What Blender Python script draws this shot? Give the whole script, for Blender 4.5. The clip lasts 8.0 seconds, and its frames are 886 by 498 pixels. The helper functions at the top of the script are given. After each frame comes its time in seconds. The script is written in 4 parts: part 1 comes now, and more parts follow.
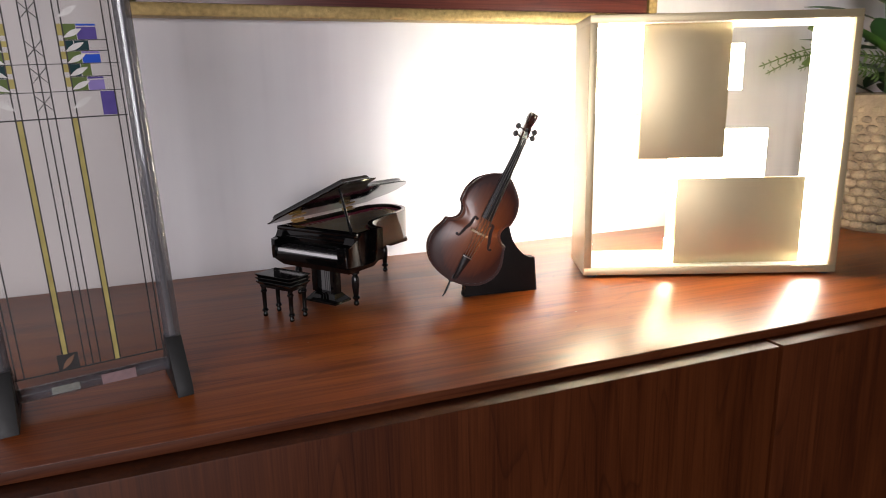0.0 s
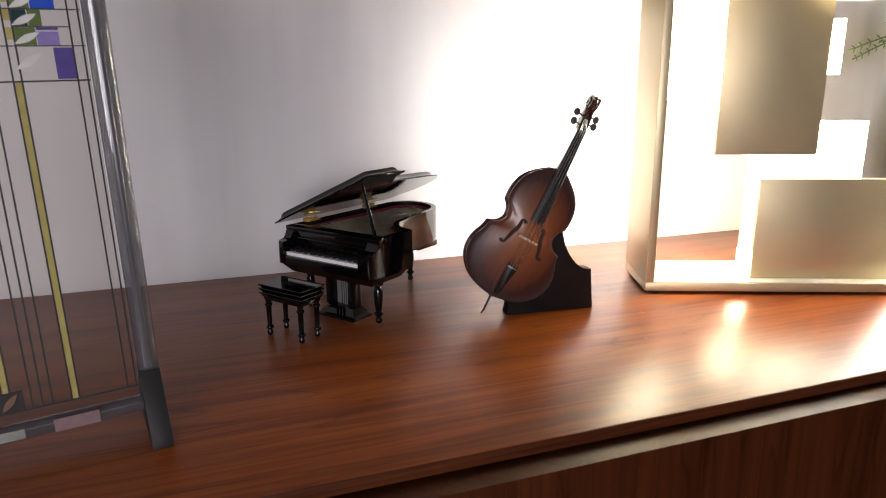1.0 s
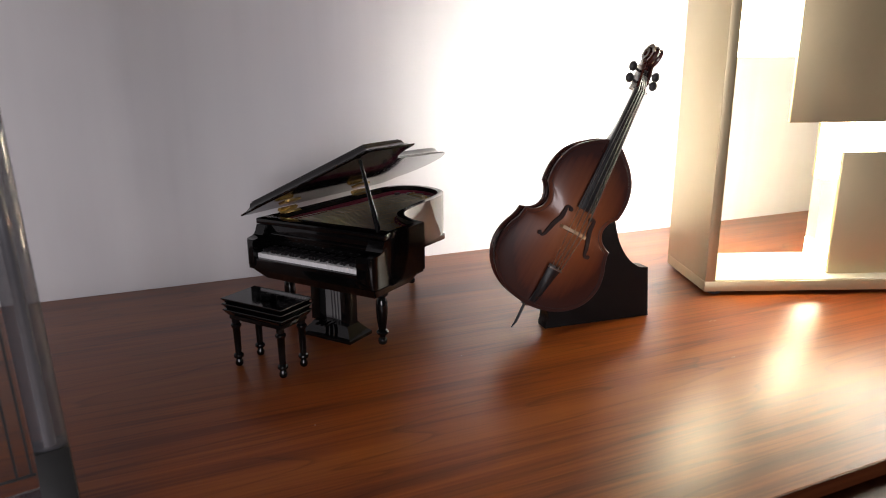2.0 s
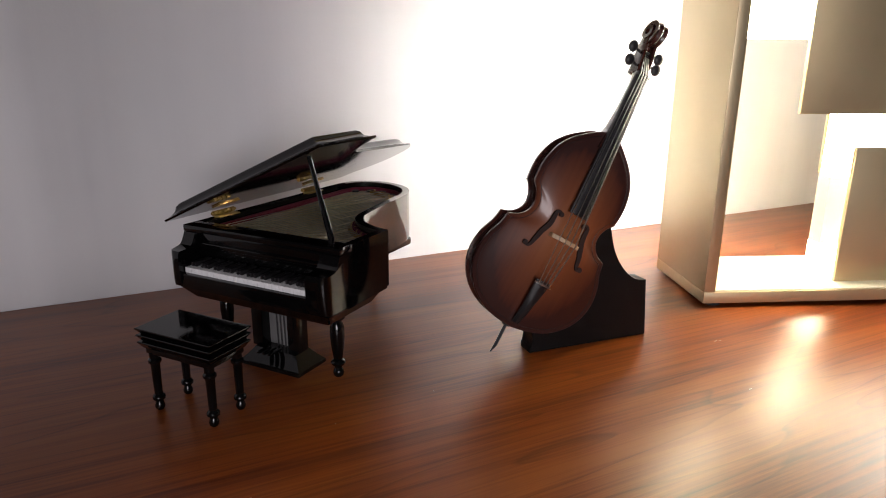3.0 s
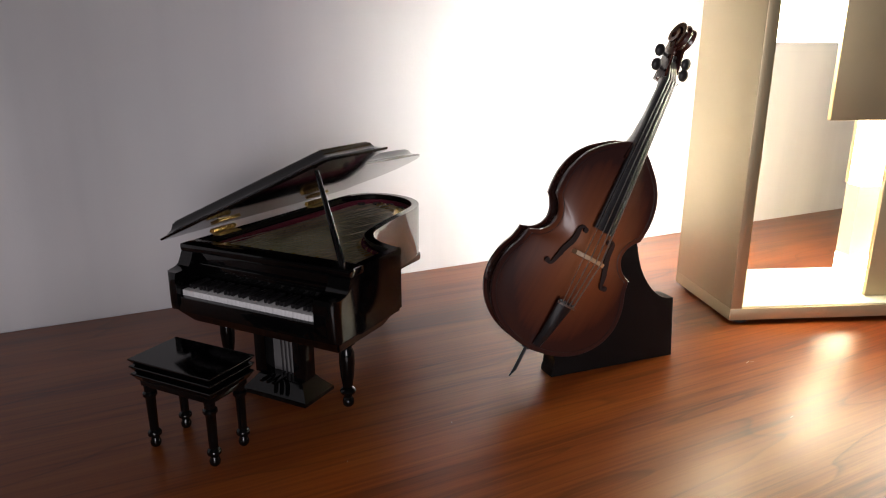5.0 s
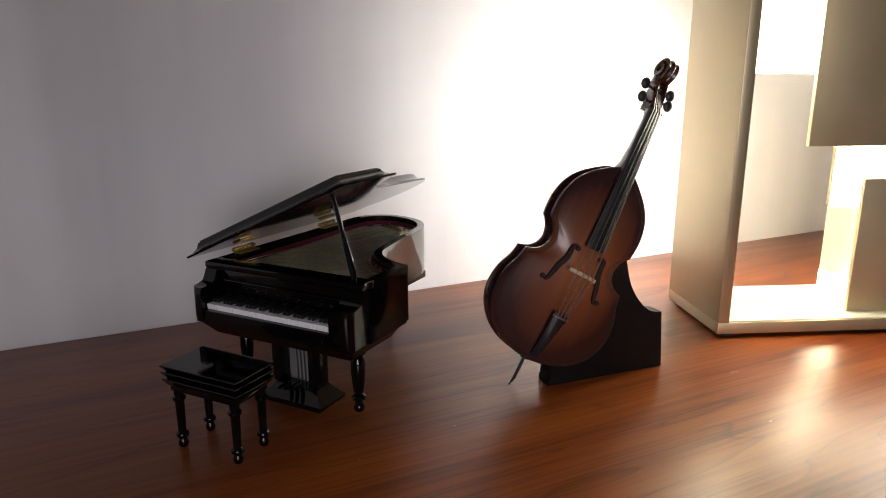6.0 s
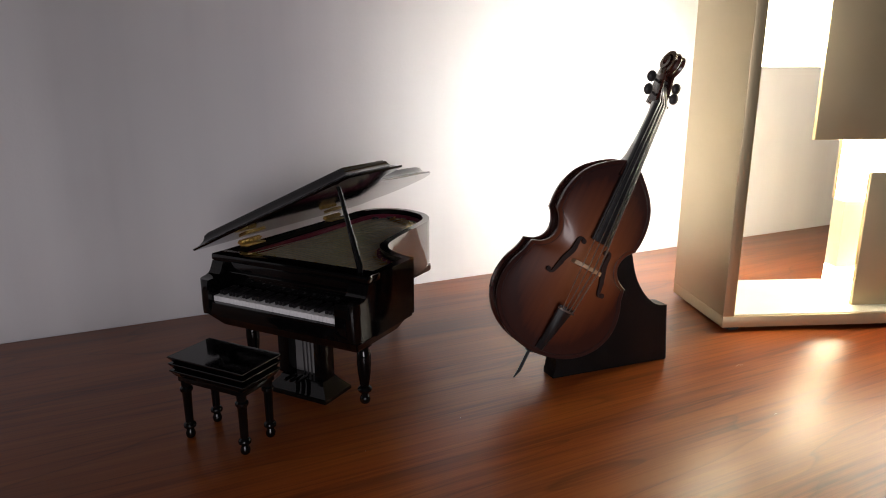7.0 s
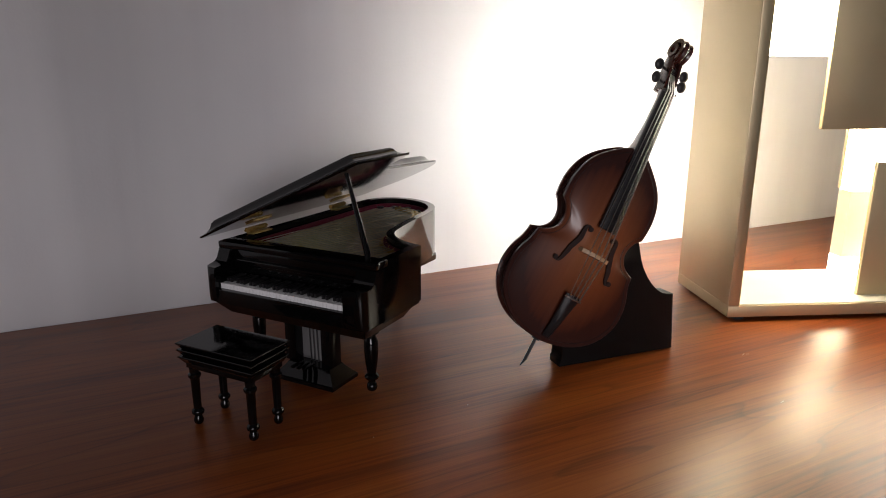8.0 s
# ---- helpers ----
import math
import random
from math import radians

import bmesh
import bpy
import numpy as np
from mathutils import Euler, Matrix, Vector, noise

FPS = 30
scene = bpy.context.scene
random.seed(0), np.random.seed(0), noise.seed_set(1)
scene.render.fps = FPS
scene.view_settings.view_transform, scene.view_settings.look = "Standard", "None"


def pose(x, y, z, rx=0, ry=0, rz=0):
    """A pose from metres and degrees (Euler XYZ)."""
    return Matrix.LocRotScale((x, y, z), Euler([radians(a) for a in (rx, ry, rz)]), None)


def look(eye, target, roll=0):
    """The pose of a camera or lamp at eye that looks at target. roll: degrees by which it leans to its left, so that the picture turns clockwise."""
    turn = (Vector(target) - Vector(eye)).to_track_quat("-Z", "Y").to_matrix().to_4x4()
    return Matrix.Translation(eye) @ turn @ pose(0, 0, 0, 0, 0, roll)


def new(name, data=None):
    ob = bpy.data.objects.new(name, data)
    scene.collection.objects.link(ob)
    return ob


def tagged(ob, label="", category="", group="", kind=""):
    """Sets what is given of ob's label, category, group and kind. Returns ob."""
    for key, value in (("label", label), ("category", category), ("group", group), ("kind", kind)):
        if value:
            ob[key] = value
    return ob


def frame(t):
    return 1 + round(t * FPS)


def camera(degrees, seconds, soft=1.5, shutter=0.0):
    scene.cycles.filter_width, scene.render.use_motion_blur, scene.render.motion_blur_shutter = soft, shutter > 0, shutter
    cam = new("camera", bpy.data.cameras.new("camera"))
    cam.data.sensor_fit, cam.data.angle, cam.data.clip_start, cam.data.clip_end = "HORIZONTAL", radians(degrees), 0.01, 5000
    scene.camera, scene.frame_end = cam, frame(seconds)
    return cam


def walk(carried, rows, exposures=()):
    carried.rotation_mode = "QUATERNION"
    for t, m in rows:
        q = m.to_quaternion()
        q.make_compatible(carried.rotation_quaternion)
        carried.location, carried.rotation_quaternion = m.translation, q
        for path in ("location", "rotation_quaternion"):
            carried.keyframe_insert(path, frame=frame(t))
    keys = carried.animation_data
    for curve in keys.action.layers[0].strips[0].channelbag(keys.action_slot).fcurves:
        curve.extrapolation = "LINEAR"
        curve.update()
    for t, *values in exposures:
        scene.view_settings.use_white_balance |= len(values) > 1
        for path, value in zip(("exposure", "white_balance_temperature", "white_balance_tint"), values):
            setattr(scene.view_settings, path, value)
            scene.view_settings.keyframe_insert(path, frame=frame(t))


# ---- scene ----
LENS = 67.32
PATH = [
    (0, (-0.1712, -0.7437, 0.2431), (0.1747, 0.1666, 0.0153), -1.28),
    (0.5, (-0.1501, -0.6802, 0.2347), (0.1711, 0.2392, 0.0076), -1.05),
    (1, (-0.1537, -0.6104, 0.2272), (0.1781, 0.3030, -0.0090), -0.24),
    (1.5, (-0.1664, -0.5207, 0.2060), (0.1963, 0.3804, -0.0318), 0.59),
    (1.7, (-0.1581, -0.4906, 0.2020), (0.2116, 0.4052, -0.0448), 0.04),
    (2.8, (-0.1210, -0.3812, 0.1891), (0.3030, 0.4859, -0.0725), 0.04),
    (3, (-0.1153, -0.3724, 0.1938), (0.3196, 0.4853, -0.0807), 0.42),
    (3.5, (-0.1124, -0.3631, 0.1832), (0.3315, 0.4939, -0.0785), 0.22),
    (4, (-0.1105, -0.3514, 0.1771), (0.3338, 0.5048, -0.0865), 0.14),
    (4.5, (-0.1092, -0.3418, 0.1787), (0.3345, 0.5133, -0.0896), 0.03),
    (5, (-0.1127, -0.3403, 0.1936), (0.3284, 0.5167, -0.0728), 0.13),
    (5.2, (-0.1147, -0.3482, 0.1992), (0.3260, 0.5145, -0.0486), -0.14),
    (6.3, (-0.1297, -0.3714, 0.1999), (0.3086, 0.4963, -0.0348), 0.04),
    (6.5, (-0.1288, -0.3714, 0.1994), (0.3074, 0.4967, -0.0376), -0.03),
    (7, (-0.1297, -0.3708, 0.1982), (0.3042, 0.4971, -0.0434), -0.02),
    (7.5, (-0.1334, -0.3707, 0.1957), (0.3024, 0.4948, -0.0513), 0.14),
    (8, (-0.1341, -0.3694, 0.1945), (0.2988, 0.4965, -0.0564), 0.09),
]
EXPOSURES = [(0, 0.45), (0.5, 0.40), (1.0, 0.30), (1.7, 0.12), (2.8, 0.03), (3.5, 0.0), (4.5, -0.12), (5.2, -0.2), (6.5, -0.36), (8.0, -0.42)]
cam = camera(LENS, 8.0, soft=1.0, shutter=0.3)
walk(cam, [(t, look(eye, target, roll)) for t, eye, target, roll in PATH], EXPOSURES)

# ---- world and room light ----
world = bpy.data.worlds.new("world")
world.use_nodes = True
scene.world = world
world.node_tree.nodes["Background"].inputs[0].default_value = (0.55, 0.52, 0.6, 1)
world.node_tree.nodes["Background"].inputs[1].default_value = 0.05

WALL_FILL_POWER = 62.0
LED_STRENGTH = 41.0
LINING_STRENGTH = 20.0
BEAM_POWER = 1.25


def area_lamp(name, eye, target, sx, sy, power, colour):
    d = bpy.data.lights.new(name, "AREA")
    d.shape, d.size, d.size_y, d.energy, d.color = "RECTANGLE", sx, sy, power, colour
    ob = new(name, d)
    ob.matrix_world = look(eye, target)
    return ob


# added fill light from behind the camera, unseen, brightens the wall
area_lamp("wall_fill_light", (-1.35, -3.36, 0.42), (-1.0, 0, 0.28), 1.6, 1.1, WALL_FILL_POWER, (0.98, 0.93, 0.98))
# added area lamp in the table lamp's open back, throws the wall's glow
area_lamp("wall_glow_beam", (0.606, -0.068, 0.170), (0.29, 0.222, 0.10), 0.08, 0.26, BEAM_POWER, (1.0, 0.965, 0.91)).data.spread = radians(58)


# ---- materials ----
def material(name):
    m = bpy.data.materials.new(name)
    m.use_nodes = True
    t = m.node_tree
    b = t.nodes["Principled BSDF"]
    return m, t, b


def node(t, kind, **values):
    n = t.nodes.new(kind)
    for k, v in values.items():
        n.inputs[k.replace("_", " ")].default_value = v
    return n


def ramp(t, source, stops):
    r = t.nodes.new("ShaderNodeValToRGB")
    while len(r.color_ramp.elements) < len(stops):
        r.color_ramp.elements.new(0.5)
    for e, (p, c) in zip(r.color_ramp.elements, stops):
        e.position, e.color = p, (*c, 1)
    t.links.new(source, r.inputs[0])
    return r.outputs[0]


def place(t, scale, coord="Object"):
    c = t.nodes.new("ShaderNodeTexCoord")
    m = t.nodes.new("ShaderNodeMapping")
    m.inputs["Scale"].default_value = scale
    t.links.new(c.outputs[coord], m.inputs[0])
    return m.outputs[0]


def bumpy(t, b, source, strength, distance):
    u = node(t, "ShaderNodeBump", Strength=strength, Distance=distance)
    t.links.new(source, u.inputs["Height"])
    t.links.new(u.outputs[0], b.inputs["Normal"])


def plain(name, colour, rough, metal=0.0, coat=0.0, vary=0.12, size=60.0, bump=0.0, scale=(1, 1, 1)):
    """One base colour with stains at a large and a small scale."""
    m, t, b = material(name)
    p = place(t, scale)
    n1 = node(t, "ShaderNodeTexNoise", Scale=size, Detail=6.0)
    n2 = node(t, "ShaderNodeTexNoise", Scale=size * 9, Detail=3.0)
    t.links.new(p, n1.inputs["Vector"])
    t.links.new(p, n2.inputs["Vector"])
    mix = t.nodes.new("ShaderNodeMath")
    mix.operation = "MULTIPLY_ADD"
    mix.inputs[1].default_value = 0.35
    t.links.new(n2.outputs[0], mix.inputs[0])
    t.links.new(n1.outputs[0], mix.inputs[2])
    lo = tuple(c * (1 - vary) for c in colour)
    hi = tuple(min(1, c * (1 + vary)) for c in colour)
    t.links.new(ramp(t, mix.outputs[0], [(0.35, lo), (0.95, hi)]), b.inputs["Base Color"])
    rr = t.nodes.new("ShaderNodeMapRange")
    rr.inputs[3].default_value, rr.inputs[4].default_value = max(0.02, rough * 0.8), min(1, rough * 1.25)
    t.links.new(n1.outputs[0], rr.inputs[0])
    t.links.new(rr.outputs[0], b.inputs["Roughness"])
    b.inputs["Metallic"].default_value = metal
    b.inputs["Coat Weight"].default_value = coat
    b.inputs["Coat Roughness"].default_value = 0.06
    if bump:
        bumpy(t, b, n2.outputs[0], bump, 0.001)
    return m


def wood(name, dark, mid, light, rough, along=(2.2, 34, 34), spec=0.5):
    """Veneer with long grain along the local x axis: soft bands, dark growth lines and fine pores."""
    m, t, b = material(name)
    w = node(t, "ShaderNodeTexNoise", Scale=1.0, Detail=7.0, Roughness=0.6, Distortion=0.5)
    t.links.new(place(t, along), w.inputs["Vector"])
    fine = node(t, "ShaderNodeTexNoise", Scale=1.0, Detail=4.0)
    t.links.new(place(t, tuple(c * k for c, k in zip(along, (4, 17, 17) if along[0] < along[1] else (17, 17, 4)))), fine.inputs["Vector"])
    # growth lines: level curves of a long, slow noise
    slow = node(t, "ShaderNodeTexNoise", Scale=1.0, Detail=2.5, Roughness=0.45, Distortion=0.25)
    t.links.new(place(t, tuple(c * 0.28 for c in along)), slow.inputs["Vector"])
    mul = t.nodes.new("ShaderNodeMath")
    mul.operation = "MULTIPLY"
    mul.inputs[1].default_value = 26.0
    t.links.new(slow.outputs[0], mul.inputs[0])
    fr = t.nodes.new("ShaderNodeMath")
    fr.operation = "FRACT"
    t.links.new(mul.outputs[0], fr.inputs[0])
    lines = ramp(t, fr.outputs[0], [(0.0, (0.42, 0.36, 0.33)), (0.10, (0.86, 0.84, 0.82)), (0.35, (1.0, 1.0, 1.0)), (0.97, (0.93, 0.92, 0.91)), (1.0, (0.55, 0.5, 0.46))])
    a = t.nodes.new("ShaderNodeMath")
    a.operation = "MULTIPLY_ADD"
    a.inputs[1].default_value = 0.55
    t.links.new(fine.outputs[0], a.inputs[0])
    t.links.new(w.outputs[0], a.inputs[2])
    base = ramp(t, a.outputs[0], [(0.60, dark), (0.75, mid), (0.96, light)])
    mx = t.nodes.new("ShaderNodeMix")
    mx.data_type, mx.blend_type = "RGBA", "MULTIPLY"
    mx.inputs["Factor"].default_value = 0.6
    t.links.new(base, mx.inputs[6])
    t.links.new(lines, mx.inputs[7])
    t.links.new(mx.outputs[2], b.inputs["Base Color"])
    rr = t.nodes.new("ShaderNodeMapRange")
    rr.inputs[3].default_value, rr.inputs[4].default_value = rough * 0.85, rough * 1.2
    t.links.new(fine.outputs[0], rr.inputs[0])
    t.links.new(rr.outputs[0], b.inputs["Roughness"])
    b.inputs["Specular IOR Level"].default_value = spec
    bumpy(t, b, fine.outputs[0], 0.03, 0.0001)
    return m


def glowing(name, colour, strength):
    m, t, b = material(name)
    b.inputs["Base Color"].default_value = (0.85, 0.83, 0.78, 1)
    b.inputs["Emission Color"].default_value = (*colour, 1)
    b.inputs["Emission Strength"].default_value = strength
    return m


def clear(name, colour, rough=0.03):
    """Thin acrylic or glass sheet: lets light straight through, with a gloss on it."""
    m, t, b = material(name)
    out = t.nodes["Material Output"]
    tr = t.nodes.new("ShaderNodeBsdfTransparent")
    tr.inputs[0].default_value = (*colour, 1)
    gl = t.nodes.new("ShaderNodeBsdfGlossy")
    gl.inputs["Roughness"].default_value = rough
    fr = node(t, "ShaderNodeFresnel", IOR=1.45)
    mx = t.nodes.new("ShaderNodeMixShader")
    t.links.new(fr.outputs[0], mx.inputs[0])
    t.links.new(tr.outputs[0], mx.inputs[1])
    t.links.new(gl.outputs[0], mx.inputs[2])
    t.links.new(mx.outputs[0], out.inputs["Surface"])
    return m


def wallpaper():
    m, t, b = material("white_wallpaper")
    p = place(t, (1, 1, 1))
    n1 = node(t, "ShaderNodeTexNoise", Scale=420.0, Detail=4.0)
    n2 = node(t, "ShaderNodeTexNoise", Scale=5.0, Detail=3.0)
    # soft vertical bands of light on the wall, put into its colour
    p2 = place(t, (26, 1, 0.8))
    light_bands = node(t, "ShaderNodeTexNoise", Scale=1.0, Detail=3.0)
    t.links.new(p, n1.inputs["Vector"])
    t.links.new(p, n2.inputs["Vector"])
    t.links.new(p2, light_bands.inputs["Vector"])
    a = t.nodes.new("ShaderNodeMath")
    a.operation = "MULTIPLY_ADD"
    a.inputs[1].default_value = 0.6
    t.links.new(light_bands.outputs[0], a.inputs[0])
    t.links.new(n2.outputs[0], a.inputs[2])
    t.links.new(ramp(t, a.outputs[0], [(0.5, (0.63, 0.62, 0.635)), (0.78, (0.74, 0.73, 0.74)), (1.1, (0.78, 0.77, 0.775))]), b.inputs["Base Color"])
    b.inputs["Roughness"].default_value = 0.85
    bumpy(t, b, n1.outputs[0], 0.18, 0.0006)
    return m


def sunburst():
    """Violin varnish: amber in the middle of the plate, sprayed dark towards the edges."""
    m, t, b = material("sunburst_varnish")
    c = t.nodes.new("ShaderNodeTexCoord")
    s = t.nodes.new("ShaderNodeMapping")
    s.inputs["Location"].default_value = (0.0, -0.95, 0)
    s.inputs["Scale"].default_value = (21, 14.6, 0)
    t.links.new(c.outputs["Object"], s.inputs[0])
    ln = t.nodes.new("ShaderNodeVectorMath")
    ln.operation = "LENGTH"
    t.links.new(s.outputs[0], ln.inputs[0])
    g = node(t, "ShaderNodeTexNoise", Scale=1.0, Detail=5.0)
    t.links.new(place(t, (300, 12, 60)), g.inputs["Vector"])
    a = t.nodes.new("ShaderNodeMath")
    a.operation = "MULTIPLY_ADD"
    a.inputs[1].default_value = 0.22
    t.links.new(g.outputs[0], a.inputs[0])
    t.links.new(ln.outputs["Value"], a.inputs[2])
    t.links.new(ramp(t, a.outputs[0], [(0.12, (0.35, 0.13, 0.05)), (0.5, (0.20, 0.058, 0.021)), (0.95, (0.065, 0.016, 0.009)), (1.2, (0.035, 0.010, 0.008))]), b.inputs["Base Color"])
    b.inputs["Roughness"].default_value = 0.36
    b.inputs["Coat Weight"].default_value = 0.25
    b.inputs["Coat Roughness"].default_value = 0.16
    return m


CHERRY = wood("cherry_veneer", (0.140, 0.028, 0.0058), (0.225, 0.051, 0.0088), (0.310, 0.084, 0.0145), 0.33, (3.0, 42, 42), 0.32)
# cherry again, darkened because the top's front edge lies in shade
SHADED_EDGE = wood("cherry_shaded_edge", (0.050, 0.012, 0.004), (0.075, 0.019, 0.006), (0.105, 0.03, 0.009), 0.45, (3.0, 42, 42), 0.2)
# same cherry as the top, darkened for the shade on the front
SHADED_CHERRY = wood("cherry_shaded", (0.036, 0.0080, 0.0020), (0.054, 0.0128, 0.0030), (0.076, 0.0195, 0.0048), 0.45, (34, 34, 2.2), 0.18)
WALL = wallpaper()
PAINT = plain("room_paint", (0.055, 0.05, 0.05), 0.8, vary=0.06, size=3)
FLOOR = wood("oak_floor", (0.10, 0.06, 0.035), (0.18, 0.11, 0.065), (0.26, 0.17, 0.1), 0.45, (2, 14, 14))
LACQUER = plain("black_lacquer", (0.0022, 0.0021, 0.0022), 0.07, coat=0.0, vary=0.3, size=90)
MATTBLACK = plain("satin_black_paint", (0.0055, 0.0045, 0.0045), 0.5, vary=0.3, size=120, bump=0.15)
IVORY = plain("white_key_plastic", (0.84, 0.83, 0.83), 0.3, vary=0.05)
BRASS = plain("polished_brass", (0.48, 0.34, 0.14), 0.3, metal=1.0, vary=0.2, size=300)
PLATE = plain("bronze_soundboard", (0.62, 0.53, 0.40), 0.42, metal=0.1, vary=0.2, size=150)
GOLDPLATE = plain("cast_plate_gold", (0.50, 0.37, 0.18), 0.35, metal=0.5, vary=0.2, size=150)
FELT = plain("dark_red_felt", (0.11, 0.004, 0.018), 0.9, vary=0.25, size=400, bump=0.4)
STEEL = plain("string_steel", (0.55, 0.54, 0.52), 0.3, metal=1.0, vary=0.1)
SILVER = plain("silver_board", (0.17, 0.165, 0.165), 0.3, vary=0.1)
MATTBLACK.node_tree.nodes["Principled BSDF"].inputs["Specular IOR Level"].default_value = 0.2
LACQUER.node_tree.nodes["Principled BSDF"].inputs["Specular IOR Level"].default_value = 0.36
BURST = sunburst()
RIBS = plain("dark_rib_varnish", (0.045, 0.013, 0.009), 0.22, coat=0.6, vary=0.35, size=40, scale=(1, 1, 5))
EBONY = plain("ebony", (0.012, 0.011, 0.012), 0.35, vary=0.3, size=200)
NECK = plain("neck_varnish", (0.045, 0.014, 0.010), 0.25, coat=0.4, vary=0.35, size=90)
MAPLE = plain("pale_maple", (0.52, 0.35, 0.2), 0.45, vary=0.2, size=300)
HOLE_SHADE = plain("f_hole_shade", (0.018, 0.006, 0.004), 0.7, vary=0.3, size=300)
CHAMPAGNE = plain("champagne_anodised", (0.50, 0.415, 0.255), 0.38, metal=0.62, vary=0.03, size=14)
INSIDE = plain("white_inner_paint", (0.80, 0.77, 0.68), 0.5, vary=0.04, size=20)
CREAM = plain("cream_spacer", (0.80, 0.77, 0.60), 0.5, vary=0.06, size=40)
LED = glowing("led_diffuser", (1.0, 0.87, 0.62), LED_STRENGTH)
# glow given to the side lining that the lamp lights up
LINING_GLOW = glowing("lit_lining_glow", (1.0, 0.95, 0.84), LINING_STRENGTH)
FOOT = plain("rubber_foot", (0.02, 0.018, 0.018), 0.7)
GILT = plain("old_gilt", (0.35, 0.25, 0.10), 0.42, metal=0.7, vary=0.45, size=160, bump=0.5)
MAHOGANY = wood("mahogany_frame", (0.05, 0.012, 0.010), (0.10, 0.026, 0.02), (0.15, 0.045, 0.03), 0.3)
CANVAS = plain("picture_paper", (0.45, 0.42, 0.36), 0.8, vary=0.2, size=9)
SHEET = clear("clear_sheet", (0.93, 0.915, 0.90), 0.02)
LEAD = plain("leading", (0.02, 0.018, 0.018), 0.45, vary=0.2)
SLATE = plain("grey_plastic", (0.0055, 0.0055, 0.006), 0.55, vary=0.12, size=200, bump=0.2)
PAPER = plain("price_sticker", (0.22, 0.14, 0.145), 0.6, vary=0.2, size=200)
HOLO = plain("silver_sticker", (0.6, 0.75, 0.68), 0.2, metal=0.8, vary=0.4, size=600)


def stained(name, colour):
    return plain(name, colour, 0.18, vary=0.18, size=120)


PURPLE = stained("purple_glass", (0.10, 0.075, 0.27))
LILAC = stained("lilac_glass", (0.25, 0.20, 0.46))
BLUE = stained("blue_glass", (0.03, 0.09, 0.50))
GREEN = stained("green_glass", (0.115, 0.16, 0.055))
TEAL = stained("dark_green_glass", (0.022, 0.05, 0.055))
AMBER = stained("amber_glass", (0.20, 0.12, 0.085))
YELLOW = stained("ochre_glass", (0.42, 0.36, 0.13))
PALE = stained("pale_leaf_glass", (0.66, 0.65, 0.63))
LEAF = plain("green_leaf", (0.045, 0.12, 0.022), 0.45, vary=0.5, size=40)
DARKLEAF = plain("dark_leaf", (0.012, 0.045, 0.014), 0.4, vary=0.4, size=40)
FERN = plain("fern_leaf", (0.12, 0.19, 0.055), 0.5, vary=0.3, size=60)
BASKET = plain("seagrass", (0.16, 0.12, 0.085), 0.75, vary=0.55, size=35, bump=0.5)
SOIL = plain("potting_soil", (0.03, 0.022, 0.016), 0.95, vary=0.4, size=80, bump=0.6)


# ---- mesh helpers ----
def part(name, bm, mat, parent=None, label="", angle=35):
    me = bpy.data.meshes.new(name)
    bmesh.ops.recalc_face_normals(bm, faces=bm.faces)
    bm.to_mesh(me)
    bm.free()
    me.materials.append(mat)
    me.polygons.foreach_set("use_smooth", [True] * len(me.polygons))
    me.set_sharp_from_angle(angle=radians(angle))
    ob = new(name, me)
    ob.parent = parent
    if label:
        tagged(ob, label)
    return ob


def root(name, m, label, category, group="", kind=""):
    ob = new(name)
    ob.empty_display_size = 0.02
    ob.matrix_world = m
    return tagged(ob, label, category, group, kind)


def setting(name, bm, mat, label, category):
    return tagged(part(name, bm, mat), label, category, "", "structure")


def box(bm, x0, x1, y0, y1, z0, z1, bevel=0.0, m=None):
    r = bmesh.ops.create_cube(bm, size=1)
    vs = r["verts"]
    for v in vs:
        v.co = Vector(((x0 + x1) / 2 + v.co.x * (x1 - x0), (y0 + y1) / 2 + v.co.y * (y1 - y0), (z0 + z1) / 2 + v.co.z * (z1 - z0)))
    if bevel:
        es = {e for v in vs for e in v.link_edges}
        r = bmesh.ops.bevel(bm, geom=list(es), offset=bevel, segments=2, profile=0.6, affect="EDGES")
        vs = list({*r["verts"], *[v for v in vs if v.is_valid]})
    if m is not None:
        bmesh.ops.transform(bm, matrix=m, verts=[v for v in vs if v.is_valid])
    return bm


def boxed(*a, **k):
    return box(bmesh.new(), *a, **k)


def prism(bm, outline, z0, z1, m=None, bevel=0.0):
    """An outline in x and y raised from z0 to z1."""
    lo = [bm.verts.new((x, y, z0)) for x, y in outline]
    hi = [bm.verts.new((x, y, z1)) for x, y in outline]
    n = len(outline)
    faces = [bm.faces.new(lo[::-1]), bm.faces.new(hi)]
    for i in range(n):
        faces.append(bm.faces.new((lo[i], lo[(i + 1) % n], hi[(i + 1) % n], hi[i])))
    vs = lo + hi
    if bevel:
        es = list(faces[0].edges) + list(faces[1].edges)
        r = bmesh.ops.bevel(bm, geom=es, offset=bevel, segments=2, profile=0.6, affect="EDGES")
        vs = list({*[v for v in vs if v.is_valid], *r["verts"]})
    if m is not None:
        bmesh.ops.transform(bm, matrix=m, verts=vs)
    return bm


